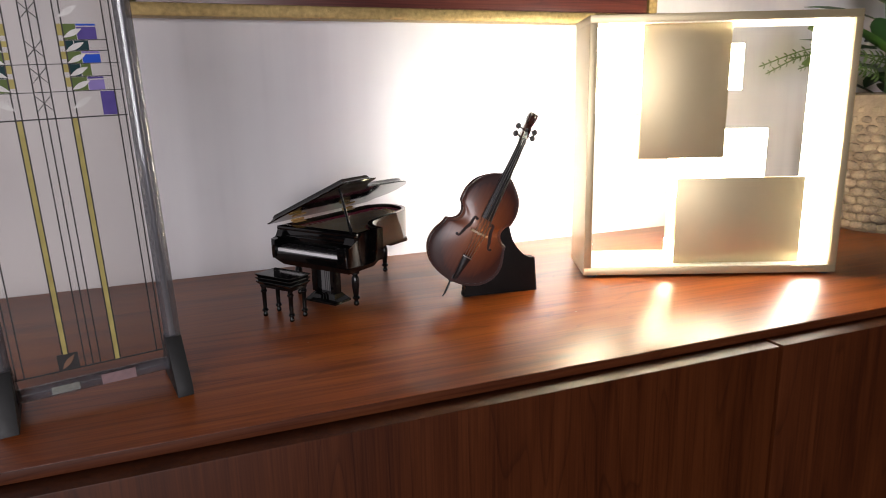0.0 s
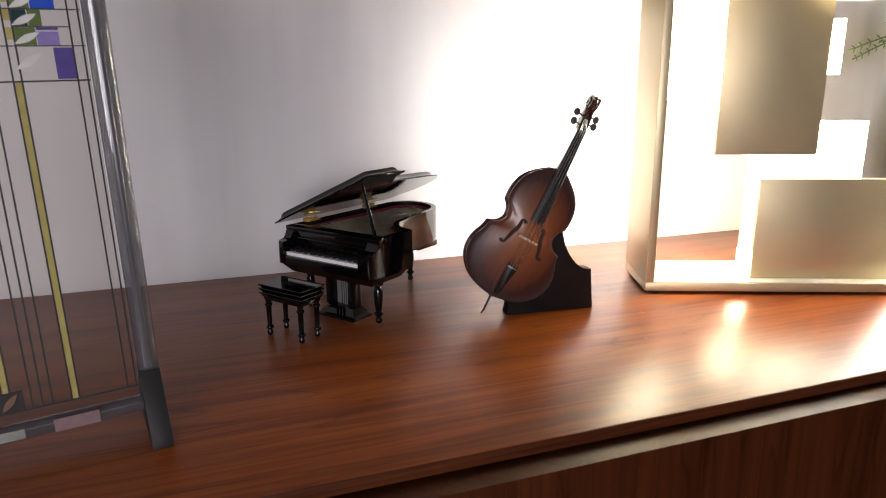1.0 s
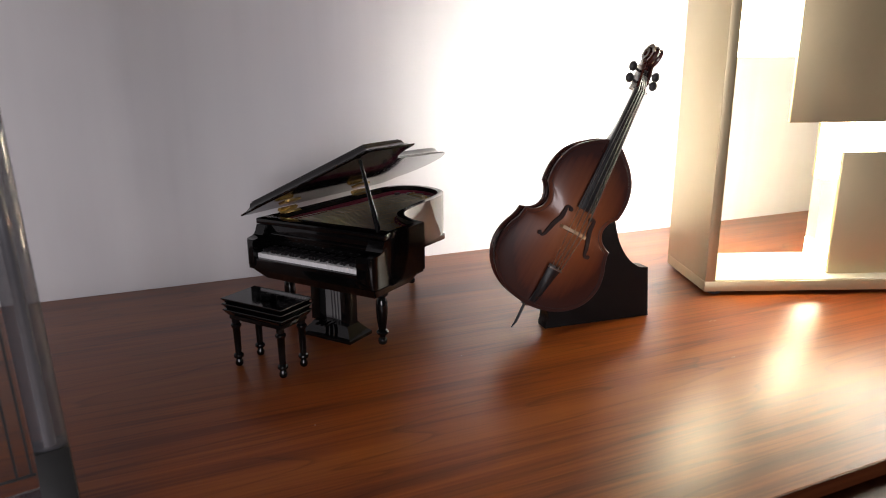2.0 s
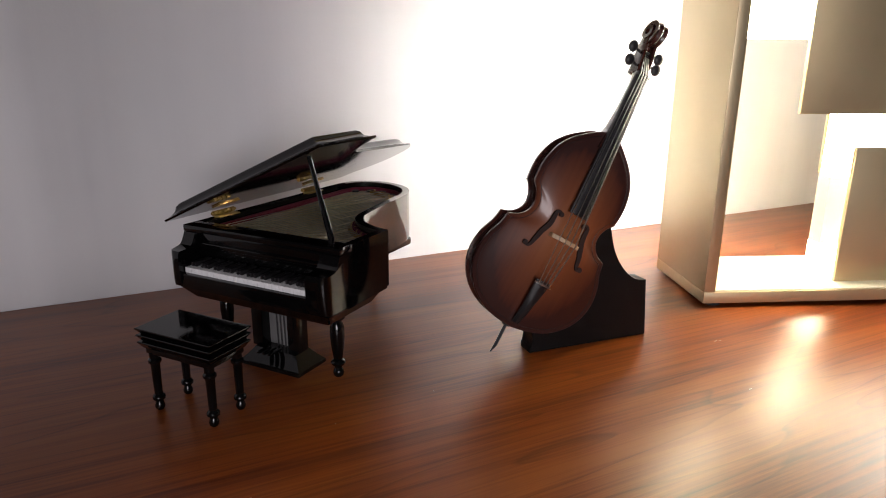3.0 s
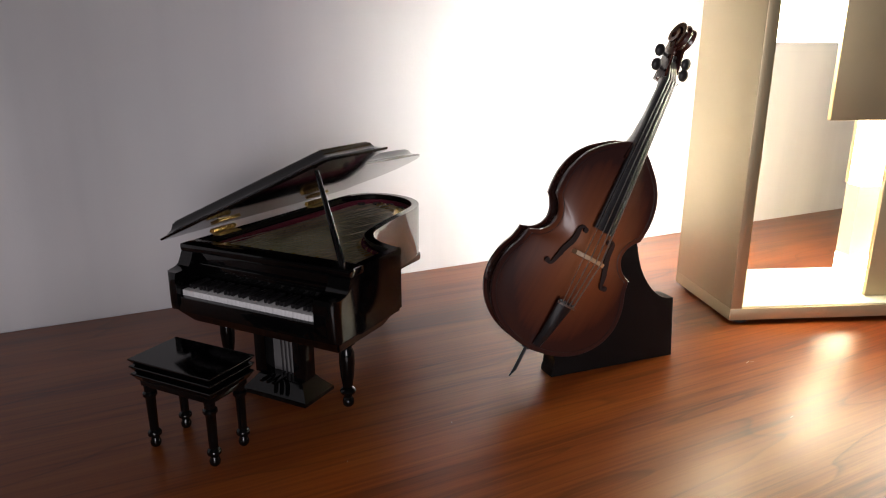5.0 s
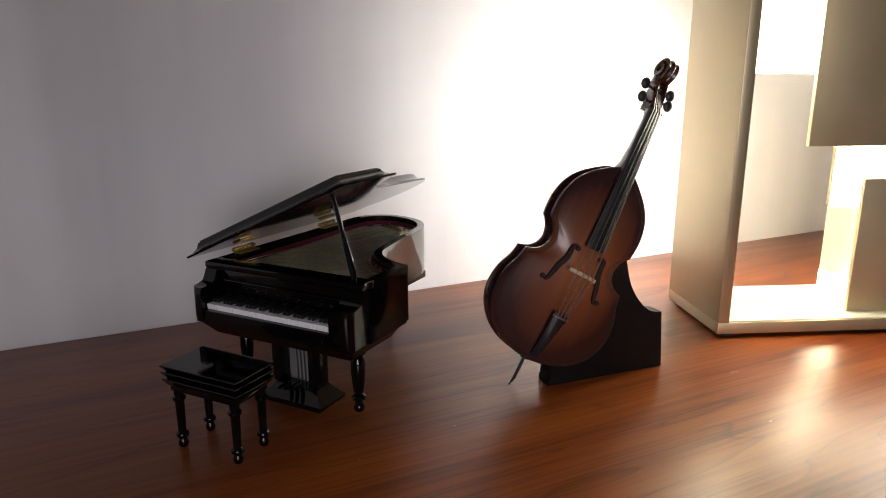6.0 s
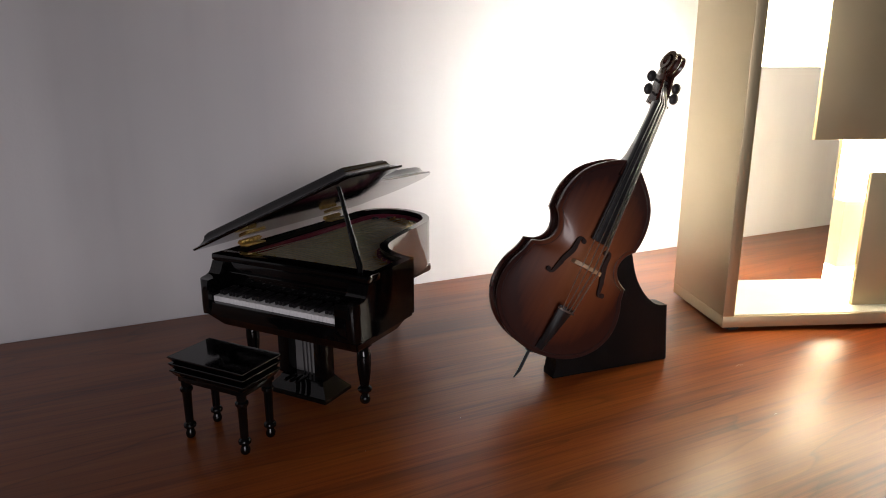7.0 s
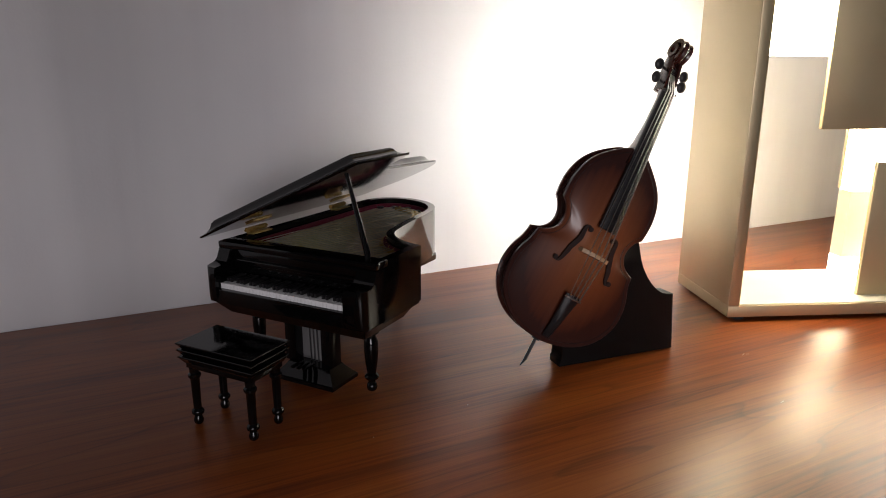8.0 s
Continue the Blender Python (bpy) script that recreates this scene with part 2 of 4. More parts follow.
def ring(bm, outer, inner, z0, z1):
    """A wall between two outlines with the same number of points."""
    n = len(outer)
    rows = [[bm.verts.new((x, y, z)) for x, y in o] for o, z in ((outer, z0), (outer, z1), (inner, z1), (inner, z0))]
    for a in range(4):
        p, q = rows[a], rows[(a + 1) % 4]
        for i in range(n):
            bm.faces.new((p[i], p[(i + 1) % n], q[(i + 1) % n], q[i]))
    return bm


def lathe(bm, profile, segments=16, m=None):
    """Rows of radius and height turned about z."""
    rows = []
    for r, z in profile:
        rows.append([bm.verts.new((r * math.cos(2 * math.pi * i / segments), r * math.sin(2 * math.pi * i / segments), z)) for i in range(segments)])
    for p, q in zip(rows, rows[1:]):
        for i in range(segments):
            bm.faces.new((p[i], p[(i + 1) % segments], q[(i + 1) % segments], q[i]))
    bm.faces.new(rows[0][::-1])
    bm.faces.new(rows[-1])
    if m is not None:
        bmesh.ops.transform(bm, matrix=m, verts=[v for row in rows for v in row])
    return bm


def tube(bm, path, radius, segments=8):
    """A round rod along a path; radius is a number or one for each point."""
    path = [Vector(p) for p in path]
    rows = []
    side = None
    for i, p in enumerate(path):
        d = (path[min(i + 1, len(path) - 1)] - path[max(i - 1, 0)]).normalized()
        if side is None:
            side = d.orthogonal().normalized()
        side = (side - d * side.dot(d)).normalized()
        up = d.cross(side)
        r = radius[i] if isinstance(radius, (list, tuple)) else radius
        rows.append([bm.verts.new(p + (side * math.cos(2 * math.pi * k / segments) + up * math.sin(2 * math.pi * k / segments)) * r) for k in range(segments)])
    for p, q in zip(rows, rows[1:]):
        for k in range(segments):
            bm.faces.new((p[k], p[(k + 1) % segments], q[(k + 1) % segments], q[k]))
    bm.faces.new(rows[0][::-1])
    bm.faces.new(rows[-1])
    return bm


def smooth_path(points, steps=6, closed=False):
    """Catmull-Rom through the points."""
    n = len(points)
    out = []
    for i in range(n if closed else n - 1):
        if closed:
            p = [np.array(points[(i + k) % n], float) for k in (-1, 0, 1, 2)]
        else:
            p = [np.array(points[min(max(i + k, 0), n - 1)], float) for k in (-1, 0, 1, 2)]
        for s in range(steps):
            u = s / steps
            out.append(tuple(0.5 * (2 * p[1] + (p[2] - p[0]) * u + (2 * p[0] - 5 * p[1] + 4 * p[2] - p[3]) * u * u + (3 * p[1] - p[0] - 3 * p[2] + p[3]) * u ** 3)))
    if not closed:
        out.append(tuple(map(float, points[-1])))
    return out


def inset(outline, d):
    """Moves a closed outline (counter-clockwise) inwards by d."""
    n = len(outline)
    out = []
    for i in range(n):
        a, b, c = (np.array(outline[(i + k) % n]) for k in (-1, 0, 1))
        t1, t2 = (b - a) / (np.linalg.norm(b - a) + 1e-9), (c - b) / (np.linalg.norm(c - b) + 1e-9)
        nrm = np.array([-(t1[1] + t2[1]), t1[0] + t2[0]])
        nrm /= np.linalg.norm(nrm) + 1e-9
        cosh = max(0.5, float(nrm @ np.array([-t1[1], t1[0]])))
        out.append(tuple(b + nrm * d / cosh))
    return out


# ---- the room ----
FLOOR_Z, CEIL_Z, WALL_Y = -0.75, 1.70, 0.222
setting("floor", boxed(-2.4, 2.6, -3.4, WALL_Y + 0.1, FLOOR_Z - 0.1, FLOOR_Z), FLOOR, "brown oak plank floor of the room", "floor")
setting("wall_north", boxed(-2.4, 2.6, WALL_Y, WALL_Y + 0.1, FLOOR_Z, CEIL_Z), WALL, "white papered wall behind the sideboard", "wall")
def south_wall():
    w = root("wall_south", Matrix.Identity(4), "plain painted wall of the room with an added window", "wall", "", "structure")
    for a, b, c, d in ((-2.4, -2.2, FLOOR_Z, CEIL_Z), (-0.5, 2.6, FLOOR_Z, CEIL_Z), (-2.2, -0.5, FLOOR_Z, -0.70), (-2.2, -0.5, 0.92, CEIL_Z)):
        part("wall_piece", boxed(a, b, -3.5, -3.4, c, d), PAINT, w)
    # added window around the fill light; none is known there
    g = root("fill_window", Matrix.Identity(4), "added unseen white framed window around the fill light", "window", "", "structure")
    for a, b, c, d in ((-2.2, -2.14, -0.70, 0.92), (-0.56, -0.5, -0.70, 0.92), (-2.14, -0.56, -0.70, -0.64), (-2.14, -0.56, 0.86, 0.92), (-1.38, -1.32, -0.64, 0.86)):
        part("fill_window_frame", boxed(a, b, -3.49, -3.43, c, d, 0.004), IVORY, g)
    part("pane", boxed(-2.14, -0.56, -3.462, -3.456, -0.64, 0.86), SHEET, g).visible_shadow = False


south_wall()
setting("wall_west", boxed(-2.5, -2.4, -3.5, WALL_Y + 0.1, FLOOR_Z, CEIL_Z), PAINT, "plain painted wall of the room", "wall")
setting("wall_east", boxed(2.6, 2.7, -3.5, WALL_Y + 0.1, FLOOR_Z, CEIL_Z), PAINT, "plain painted wall of the room", "wall")
setting("ceiling", boxed(-2.5, 2.7, -3.5, WALL_Y + 0.1, CEIL_Z, CEIL_Z + 0.1), PAINT, "plain painted ceiling of the room", "ceiling")


# ---- the sideboard ----
def sideboard():
    s = root("sideboard", pose(0, 0, FLOOR_Z), "long reddish cherry wood sideboard with flat doors, against the wall", "sideboard")
    h = -FLOOR_Z
    x0, x1, front = -1.15, 1.45, -0.2587
    part("top", boxed(x0, x1, front + 0.0008, WALL_Y - 0.001, h - 0.0092, h, 0.0004), CHERRY, s, "glossy reddish cherry veneer top")
    # added strip: shade of the top's front edge put into its colour
    part("shaded_edge_strip", boxed(x0, x1, front, front + 0.0007, h - 0.0092, h - 0.0003, 0.0002), SHADED_EDGE, s, "front edge of the top, shade in its colour")
    # carcass, plinth and doors carry the front's shade in their colour
    part("carcass", boxed(x0 + 0.01, x1 - 0.01, front + 0.012, WALL_Y - 0.003, 0.08, h - 0.0095), SHADED_CHERRY, s)
    part("plinth", boxed(x0 + 0.04, x1 - 0.04, front + 0.05, WALL_Y - 0.01, 0.0, 0.08), SHADED_CHERRY, s)
    edges = [x0, -0.50, 0.364, 0.99, x1]
    for a, b in zip(edges, edges[1:]):
        part("door", boxed(a + 0.0025, b - 0.0025, front - 0.022, front + 0.011, 0.09, h - 0.0098, 0.0012), SHADED_CHERRY, s)
    # faint scratches in the varnish
    for x, y, a, n in ((0.2605, -0.0665, 20, 0.0022), (0.2640, -0.0672, -12, 0.0012), (0.2215, -0.128, 8, 0.0015), (-0.02, -0.055, 60, 0.0004), (-0.075, -0.10, 15, 0.0004), (0.045, -0.045, 80, 0.0004)):
        part("scratch", box(bmesh.new(), -n, n, -0.00016, 0.00016, h, h + 0.0001, 0, pose(x, y, 0, 0, 0, a)), SCRATCH, s)
    return s


SCRATCH = plain("bare_scratch", (0.5, 0.42, 0.36), 0.6)
sideboard()


# ---- the picture on the wall ----
def picture():
    p = root("picture_frame", pose(0.17, WALL_Y, 0.344), "framed picture with gilt and dark red mahogany frame on the wall", "picture frame")
    w, h, t = 0.396, 0.58, 0.055
    for a, b, c, d in ((-w, w, 0, t), (-w, w, h - t, h), (-w, -w + t, t, h - t), (w - t, w, t, h - t)):
        part("moulding", boxed(a + 0.004, b - 0.004, -0.024, -0.001, c + 0.004, d - 0.004, 0.004), MAHOGANY, p, "dark red mahogany moulding")
    g = 0.017
    for a, b, c, d in ((-w, w, 0, g), (-w, w, h - g, h), (-w, -w + g, g, h - g), (w - g, w, g, h - g)):
        part("gilt_edge", boxed(a, b, -0.030, -0.0005, c, d, 0.004), GILT, p, "worn gilt outer edge")
    part("picture_sheet", boxed(-w + t - 0.005, w - t + 0.005, -0.012, -0.002, t - 0.005, h - t + 0.005), CANVAS, p)


picture()


# ---- the cube lamp ----
LAMP_YAW = -22.24
LAMP_W, LAMP_H, LAMP_D, LAMP_T = 0.330, 0.332, 0.098, 0.0095


def cube_lamp():
    m = pose(0.3057, -0.0126, 0, 0, 0, LAMP_YAW)
    s = root("table_lamp", m, "square champagne metal frame lamp with staggered panels, lit, on the sideboard", "lamp")
    w, h, d, t, f = LAMP_W, LAMP_H, LAMP_D, LAMP_T, 0.003
    for a, b, c, e in ((0, w, f, f + t), (0, w, h - t, h), (0, t, f + t, h - t), (w - t, w, f + t, h - t)):
        part("frame_board", boxed(a, b, 0, d, c, e, 0.0006), CHAMPAGNE, s, "satin champagne metal board")
    # white inner lining
    e = 0.0008
    for a, b, c, g in ((t, w - t, f + t, f + t + e), (t, w - t, h - t - e, h - t), (t, t + e, f + t + e, h - t - e), (w - t - e, w - t, f + t + e, h - t - e)):
        part("lining", boxed(a, b, 0.0025, d - 0.001, c, g), INSIDE, s, "white painted inner face")
    # lit lining along the far side, its brightness put in as a glow
    part("lit_lining", boxed(w - t - e - 0.0012, w - t - e, 0.012, d - 0.004, f + t + 0.006, h - t - 0.006), LINING_GLOW, s, "glowing face standing in for the lit white lining")
    # front panels hide the light
    part("front_panel", boxed(0.0708, 0.1808, 0.019, 0.023, 0.154, h - t, 0.0006), CHAMPAGNE, s, "satin champagne front panel")
    part("front_panel", boxed(0.1236, 0.2895, 0.019, 0.023, f + t, 0.1274, 0.0006), CHAMPAGNE, s, "satin champagne front panel")
    # glowing diffusers behind
    zt = h - t - e
    c = [(t + e, 0.2118), (0.16, 0.2118), (0.16, zt), (t + e, zt), (t + e, 0.292), (0.026, 0.292), (0.026, 0.246), (t + e, 0.246)]
    up = Matrix.Rotation(radians(90), 4, "X")
    part("diffuser", prism(bmesh.new(), c, -0.062, -0.052, up), LED, s, "glowing white diffuser")
    part("diffuser", boxed(0.162, 0.2075, 0.045, 0.055, 0.2393, 0.2975), LED, s, "glowing white diffuser")
    part("diffuser", boxed(0.1225, 0.2480, 0.048, 0.058, 0.0995, 0.1885), LED, s, "glowing white diffuser")
    # added opaque plates, unseen: keep the diffusers' light off the wall behind
    part("light_block", prism(bmesh.new(), c, -0.0665, -0.0622, up), CHAMPAGNE, s, "added champagne plate that blocks the diffuser's light")
    part("light_block", boxed(0.162, 0.2075, 0.0552, 0.0590, 0.2393, 0.2975), CHAMPAGNE, s, "added champagne plate that blocks the diffuser's light")
    part("light_block", boxed(0.1225, 0.2480, 0.0582, 0.0625, 0.0995, 0.1885), CHAMPAGNE, s, "added champagne plate that blocks the diffuser's light")
    # same rear panel: dim stretch put in cream colour, lit foot in glow
    part("spacer", boxed(0.1225, 0.2480, 0.044, 0.060, 0.0400, 0.0990), CREAM, s, "cream coloured spacer block")
    part("diffuser", boxed(0.1220, 0.2480, 0.0445, 0.0595, f + t + e, 0.0395), LED, s, "glowing white diffuser")
    part("screw", lathe(bmesh.new(), [(0.0016, 0.0), (0.0016, 0.0012), (0.0008, 0.0018)], 12, Matrix.Translation((t + e, 0.006, 0.044)) @ Matrix.Rotation(radians(90), 4, "Y")), STEEL, s, "small bright screw head")
    part("spacer", boxed(0.10, 0.158, 0.0235, 0.0518, 0.25, 0.256), CREAM, s, "cream coloured spacer block")
    part("spacer", boxed(0.165, 0.178, 0.0235, 0.0448, 0.25, 0.256), CREAM, s, "cream coloured spacer block")
    part("spacer", boxed(0.15, 0.24, 0.0235, 0.0478, 0.11, 0.116), CREAM, s, "cream coloured spacer block")
    for x, y in ((0.012, 0.01), (w - 0.012, 0.01), (0.012, d - 0.01), (w - 0.012, d - 0.01)):
        part("rubber_foot", lathe(bmesh.new(), [(0.007, 0.0), (0.007, 0.003)], 16, Matrix.Translation((x, y, 0))), FOOT, s, "black rubber foot")


cube_lamp()


# ---- the miniature grand piano ----
PIANO = pose(0, 0, 0, 0, 0, -54)
PL, PR = -0.1058, 0.017      # left and right of the case
RIM_Z, SKIRT_Z = 0.090, 0.053
KEY_ROW = (-0.0955, 0.0022)                # where the row of keys begins and ends


def piano_outline():
    """Counter-clockwise plan of the rim: treble side, waist, tail and spine."""
    bend = smooth_path([(PR, 0.0345), (0.006, 0.0375), (-0.0065, 0.0450), (-0.0165, 0.0570), (-0.0215, 0.0760), (-0.0255, 0.1000), (-0.0285, 0.1260), (-0.0345, 0.1500), (-0.0500, 0.1685), (-0.0720, 0.1775), (-0.0900, 0.1755), (-0.1025, 0.1640), (PL, 0.1480)], 4)
    return bend + [(PL, 0.10), (PL, 0.05), (PL, -0.010), (-0.06, -0.010), (-0.02, -0.010), (PR, -0.010)]


def turned_leg(h, r):
    p = [(0.45, 0), (0.62, 0.02), (0.70, 0.06), (0.62, 0.10), (0.45, 0.13), (0.50, 0.16), (0.85, 0.19), (0.95, 0.22), (0.80, 0.25), (0.55, 0.27), (0.60, 0.30), (0.80, 0.45), (0.92, 0.62), (0.90, 0.76), (0.62, 0.84), (0.70, 0.86), (1.05, 0.89), (1.05, 0.93), (0.75, 0.96), (0.9, 1.0)]
    return [(r * a, h * b) for a, b in p]


def grand_piano():
    s = root("miniature_piano", PIANO, "glossy black miniature grand piano with raised lid, on the sideboard", "miniature piano")
    out = piano_outline()
    inn = inset(out, 0.0055)
    part("rim", ring(bmesh.new(), out, inn, SKIRT_Z, RIM_Z), LACQUER, s, "glossy black curved rim")
    part("bottom_board", prism(bmesh.new(), inset(out, 0.001), SKIRT_Z - 0.002, SKIRT_Z + 0.002), LACQUER, s)
    felt = inset(out, 0.0056)
    part("felt_strip", ring(bmesh.new(), felt, inset(out, 0.0076), 0.0825, 0.0858), FELT, s, "dark red felt lining")
    part("soundboard", prism(bmesh.new(), inset(out, 0.0058), 0.0745, 0.0825), PLATE, s, "bronze coloured soundboard")
    # cast plate along the bent side
    bent = smooth_path([(0.009, 0.020), (0.000, 0.030), (-0.012, 0.037), (-0.024, 0.052), (-0.030, 0.075), (-0.036, 0.100), (-0.043, 0.125), (-0.056, 0.148), (-0.078, 0.160)], 4)
    part("bridge_rail", tube(bmesh.new(), [(x, y, 0.0833) for x, y in bent], 0.0017, 6), BRASS, s, "brass string rail")
    bm = bmesh.new()
    rows = []
    n = len(bent)
    for i, (x, y) in enumerate(bent):
        a, b = bent[max(0, i - 1)], bent[min(n - 1, i + 1)]
        d = Vector((b[0] - a[0], b[1] - a[1])).normalized()
        w = 0.0075
        rows.append([bm.verts.new((x + d.y * o, y - d.x * o, z)) for o, z in ((0.0, 0.0826), (0.0, 0.0839), (w, 0.0839), (w, 0.0826))])
    for p, q in zip(rows, rows[1:]):
        for i in range(4):
            bm.faces.new((p[i], p[(i + 1) % 4], q[(i + 1) % 4], q[i]))
    bm.faces.new(rows[0][::-1])
    bm.faces.new(rows[-1])
    part("cast_plate", bm, GOLDPLATE, s, "gold coloured cast plate along the curved side")
    # solid dark discs stand in for the shaded holes near the tail
    for x, y in ((-0.083, 0.1655), (-0.070, 0.1655), (-0.0935, 0.1590), (-0.0565, 0.1585)):
        part("hole_disc", lathe(bmesh.new(), [(0.0030, 0.0826), (0.0030, 0.0841)], 14, Matrix.Translation((x, y, 0))), EBONY, s)
    pin = part("hitch_pin", lathe(bmesh.new(), [(0.0009, 0.0825), (0.0009, 0.0846), (0.0005, 0.0850)], 8), BRASS, s)
    for i in range(0, len(bent), 2):
        o = pin if i == 0 else pin.copy()
        if i:
            scene.collection.objects.link(o)
        o.location = (bent[i][0] + 0.003, bent[i][1] + 0.001, 0.001)
    n = 26
    for i in range(n):
        f = i / (n - 1)
        a = Vector((-0.097 + 0.104 * f, -0.001, 0.0853))
        k = min(len(bent) - 1, int((1 - f) * (len(bent) - 1)))
        part("string", tube(bmesh.new(), [a, (bent[k][0], bent[k][1], 0.0853)], 0.00032, 4), STEEL, s)
    pin = part("tuning_pin", lathe(bmesh.new(), [(0.0012, 0.0825), (0.0012, 0.0872), (0.0007, 0.0877)], 8), BRASS, s)
    for i in range(13):
        o = pin if i == 0 else pin.copy()
        if i:
            scene.collection.objects.link(o)
        o.location = (-0.097 + 0.0085 * i, 0.0015 + 0.002 * (i % 2), 0)
    # the pin block and the front board above the keys
    part("top_board", boxed(PL + 0.0003, PR + 0.0006, -0.0185, -0.0055, RIM_Z - 0.004, RIM_Z + 0.0005, 0.0012), LACQUER, s)
    part("fall_board", boxed(KEY_ROW[0] - 0.0005, KEY_ROW[1] + 0.0005, -0.0150, -0.0105, 0.0715, RIM_Z - 0.0045, 0.001), LACQUER, s, "glossy black fall board")
    part("music_rail", boxed(KEY_ROW[0], KEY_ROW[1], -0.0172, -0.0152, 0.0765, 0.0795, 0.0006), LACQUER, s)
    # cheeks with an S-shaped top
    prof = smooth_path([(-0.0315, 0.0765), (-0.0265, 0.0768), (-0.0215, 0.0782), (-0.0190, 0.0820), (-0.0175, 0.0855)], 5)
    side = [(-0.0080, SKIRT_Z), (-0.0080, 0.0858)] + prof[::-1] + [(-0.0325, 0.0740), (-0.0322, 0.0580), (-0.0300, SKIRT_Z)]
    for outer, inner in ((PL, KEY_ROW[0] - 0.0008), (PR, KEY_ROW[1] + 0.0008)):
        # the outer front corner is rounded off
        bm = bmesh.new()
        way = 1 if outer > inner else -1
        rows = []
        for f in (None, 0, 15, 30, 45, 60, 75, 88):
            r = 0.0065
            x = inner if f is None else outer - way * r * (1 - math.sin(radians(f)))
            shift = 0 if f is None else r * (1 - math.cos(radians(f)))
            rows.append([bm.verts.new((x, max(y, -0.0325 + shift), z)) for y, z in side])
        for p, q in zip(rows, rows[1:]):
            for i in range(len(side)):
                bm.faces.new((p[i], p[(i + 1) % len(side)], q[(i + 1) % len(side)], q[i]))
        bm.faces.new(rows[0][::-1])
        bm.faces.new(rows[-1])
        part("cheek", bm, LACQUER, s, angle=40)
    part("key_bed", boxed(KEY_ROW[0] - 0.0006, KEY_ROW[1] + 0.0006, -0.0312, -0.0106, SKIRT_Z, 0.0622, 0.0006), LACQUER, s)
    # lower skirt, narrower towards the bottom
    lo, hi = [], []
    bm = bmesh.new()
    for (x, y) in ((PL + 0.002, -0.0285), (PR - 0.001, -0.0285), (PR - 0.001, 0.030), (PL + 0.002, 0.030)):
        hi.append(bm.verts.new((x, y, SKIRT_Z - 0.0005)))
    for (x, y) in ((PL + 0.012, -0.0225), (PR - 0.006, -0.0225), (PR - 0.006, 0.022), (PL + 0.012, 0.022)):
        lo.append(bm.verts.new((x, y, 0.0440)))
    bm.faces.new(hi)
    bm.faces.new(lo[::-1])
    for i in range(4):
        bm.faces.new((lo[i], lo[(i + 1) % 4], hi[(i + 1) % 4], hi[i]))
    bmesh.ops.bevel(bm, geom=list(bm.edges), offset=0.001, segments=2, affect="EDGES")
    part("skirt", bm, LACQUER, s)
    part("tail_block", boxed(-0.083, -0.036, 0.118, 0.156, 0.0440, SKIRT_Z - 0.0021, 0.002), LACQUER, s)
    # keys
    k0, k1, nk = *KEY_ROW, 36
    step = (k1 - k0) / nk
    white = boxed(0, step * 0.88, -0.0285, -0.0112, 0.0623, 0.0658, 0.0002)
    w = part("white_key", white, IVORY, s)
    for i in range(nk):
        o = w if i == 0 else w.copy()
        if i:
            scene.collection.objects.link(o)
        o.location.x = k0 + i * step
    black = boxed(-step * 0.29, step * 0.29, -0.0250, -0.0112, 0.0659, 0.0686, 0.0004)
    b = part("black_key", black, EBONY, s)
    first = True
    for i in range(nk - 1):
        if i % 7 in (2, 6):
            continue
        o = b if first else b.copy()
        if not first:
            scene.collection.objects.link(o)
        first = False
        o.location.x = k0 + (i + 0.965) * step
    # legs
    for x, y in ((0.0, 0.0), (-0.094, 0.002), (-0.0655, 0.140)):
        part("leg", lathe(bmesh.new(), turned_leg(0.0442, 0.0050), 18, Matrix.Translation((x, y, 0))), LACQUER, s)
    # pedal lyre
    bm = bmesh.new()
    prof = [(0.0215, 0.0140), (0.0215, 0.0140), (0.0208, 0.0130), (0.0165, 0.0085), (0.0150, 0.0070)]
    zz = [0.0, 0.0025, 0.0032, 0.0085, 0.0110]
    rows = []
    for (a, c), z in zip(prof, zz):
        rows.append([bm.verts.new((-0.0440 + sx * a * 1.12, -0.0010 + sy * c, z)) for sx, sy in ((-1, -1), (1, -1), (1, 1), (-1, 1))])
    for p, q in zip(rows, rows[1:]):
        for i in range(4):
            bm.faces.new((p[i], p[(i + 1) % 4], q[(i + 1) % 4], q[i]))
    bm.faces.new(rows[0][::-1])
    bm.faces.new(rows[-1])
    part("lyre_base", bm, LACQUER, s)
    part("lyre_post", boxed(-0.0645, -0.0560, -0.0060, 0.0045, 0.0108, 0.0442, 0.0006), LACQUER, s)
    part("lyre_post", boxed(-0.0350, -0.0268, -0.0060, 0.0045, 0.0108, 0.0442, 0.0006), LACQUER, s)
    part("lyre_board", boxed(-0.0559, -0.0351, 0.0015, 0.0035, 0.0108, 0.0442), SILVER, s, "silvery board behind the lyre rods")
    for x in (-0.0475, -0.0445, -0.0415):
        part("lyre_rod", tube(bmesh.new(), [(x, -0.0005, 0.0110), (x - 0.0008, -0.0005, 0.0442)], 0.00045, 6), EBONY, s)
    for x in (-0.050, -0.0455, -0.041):
        part("pedal", boxed(x - 0.0013, x + 0.0013, -0.0175, -0.0065, 0.0115, 0.0128, 0.0004), LACQUER, s)
    # the raised lid, hinged on the spine
    hinge = Vector((-0.108, 0, 0.0955))
    tilt = Matrix.Translation(hinge) @ Matrix.Rotation(radians(-24.0), 4, "Y")
    # the treble corner stays sharp
    low = [p for p in out if p == out[0] or math.dist(p, out[0]) > 0.012]
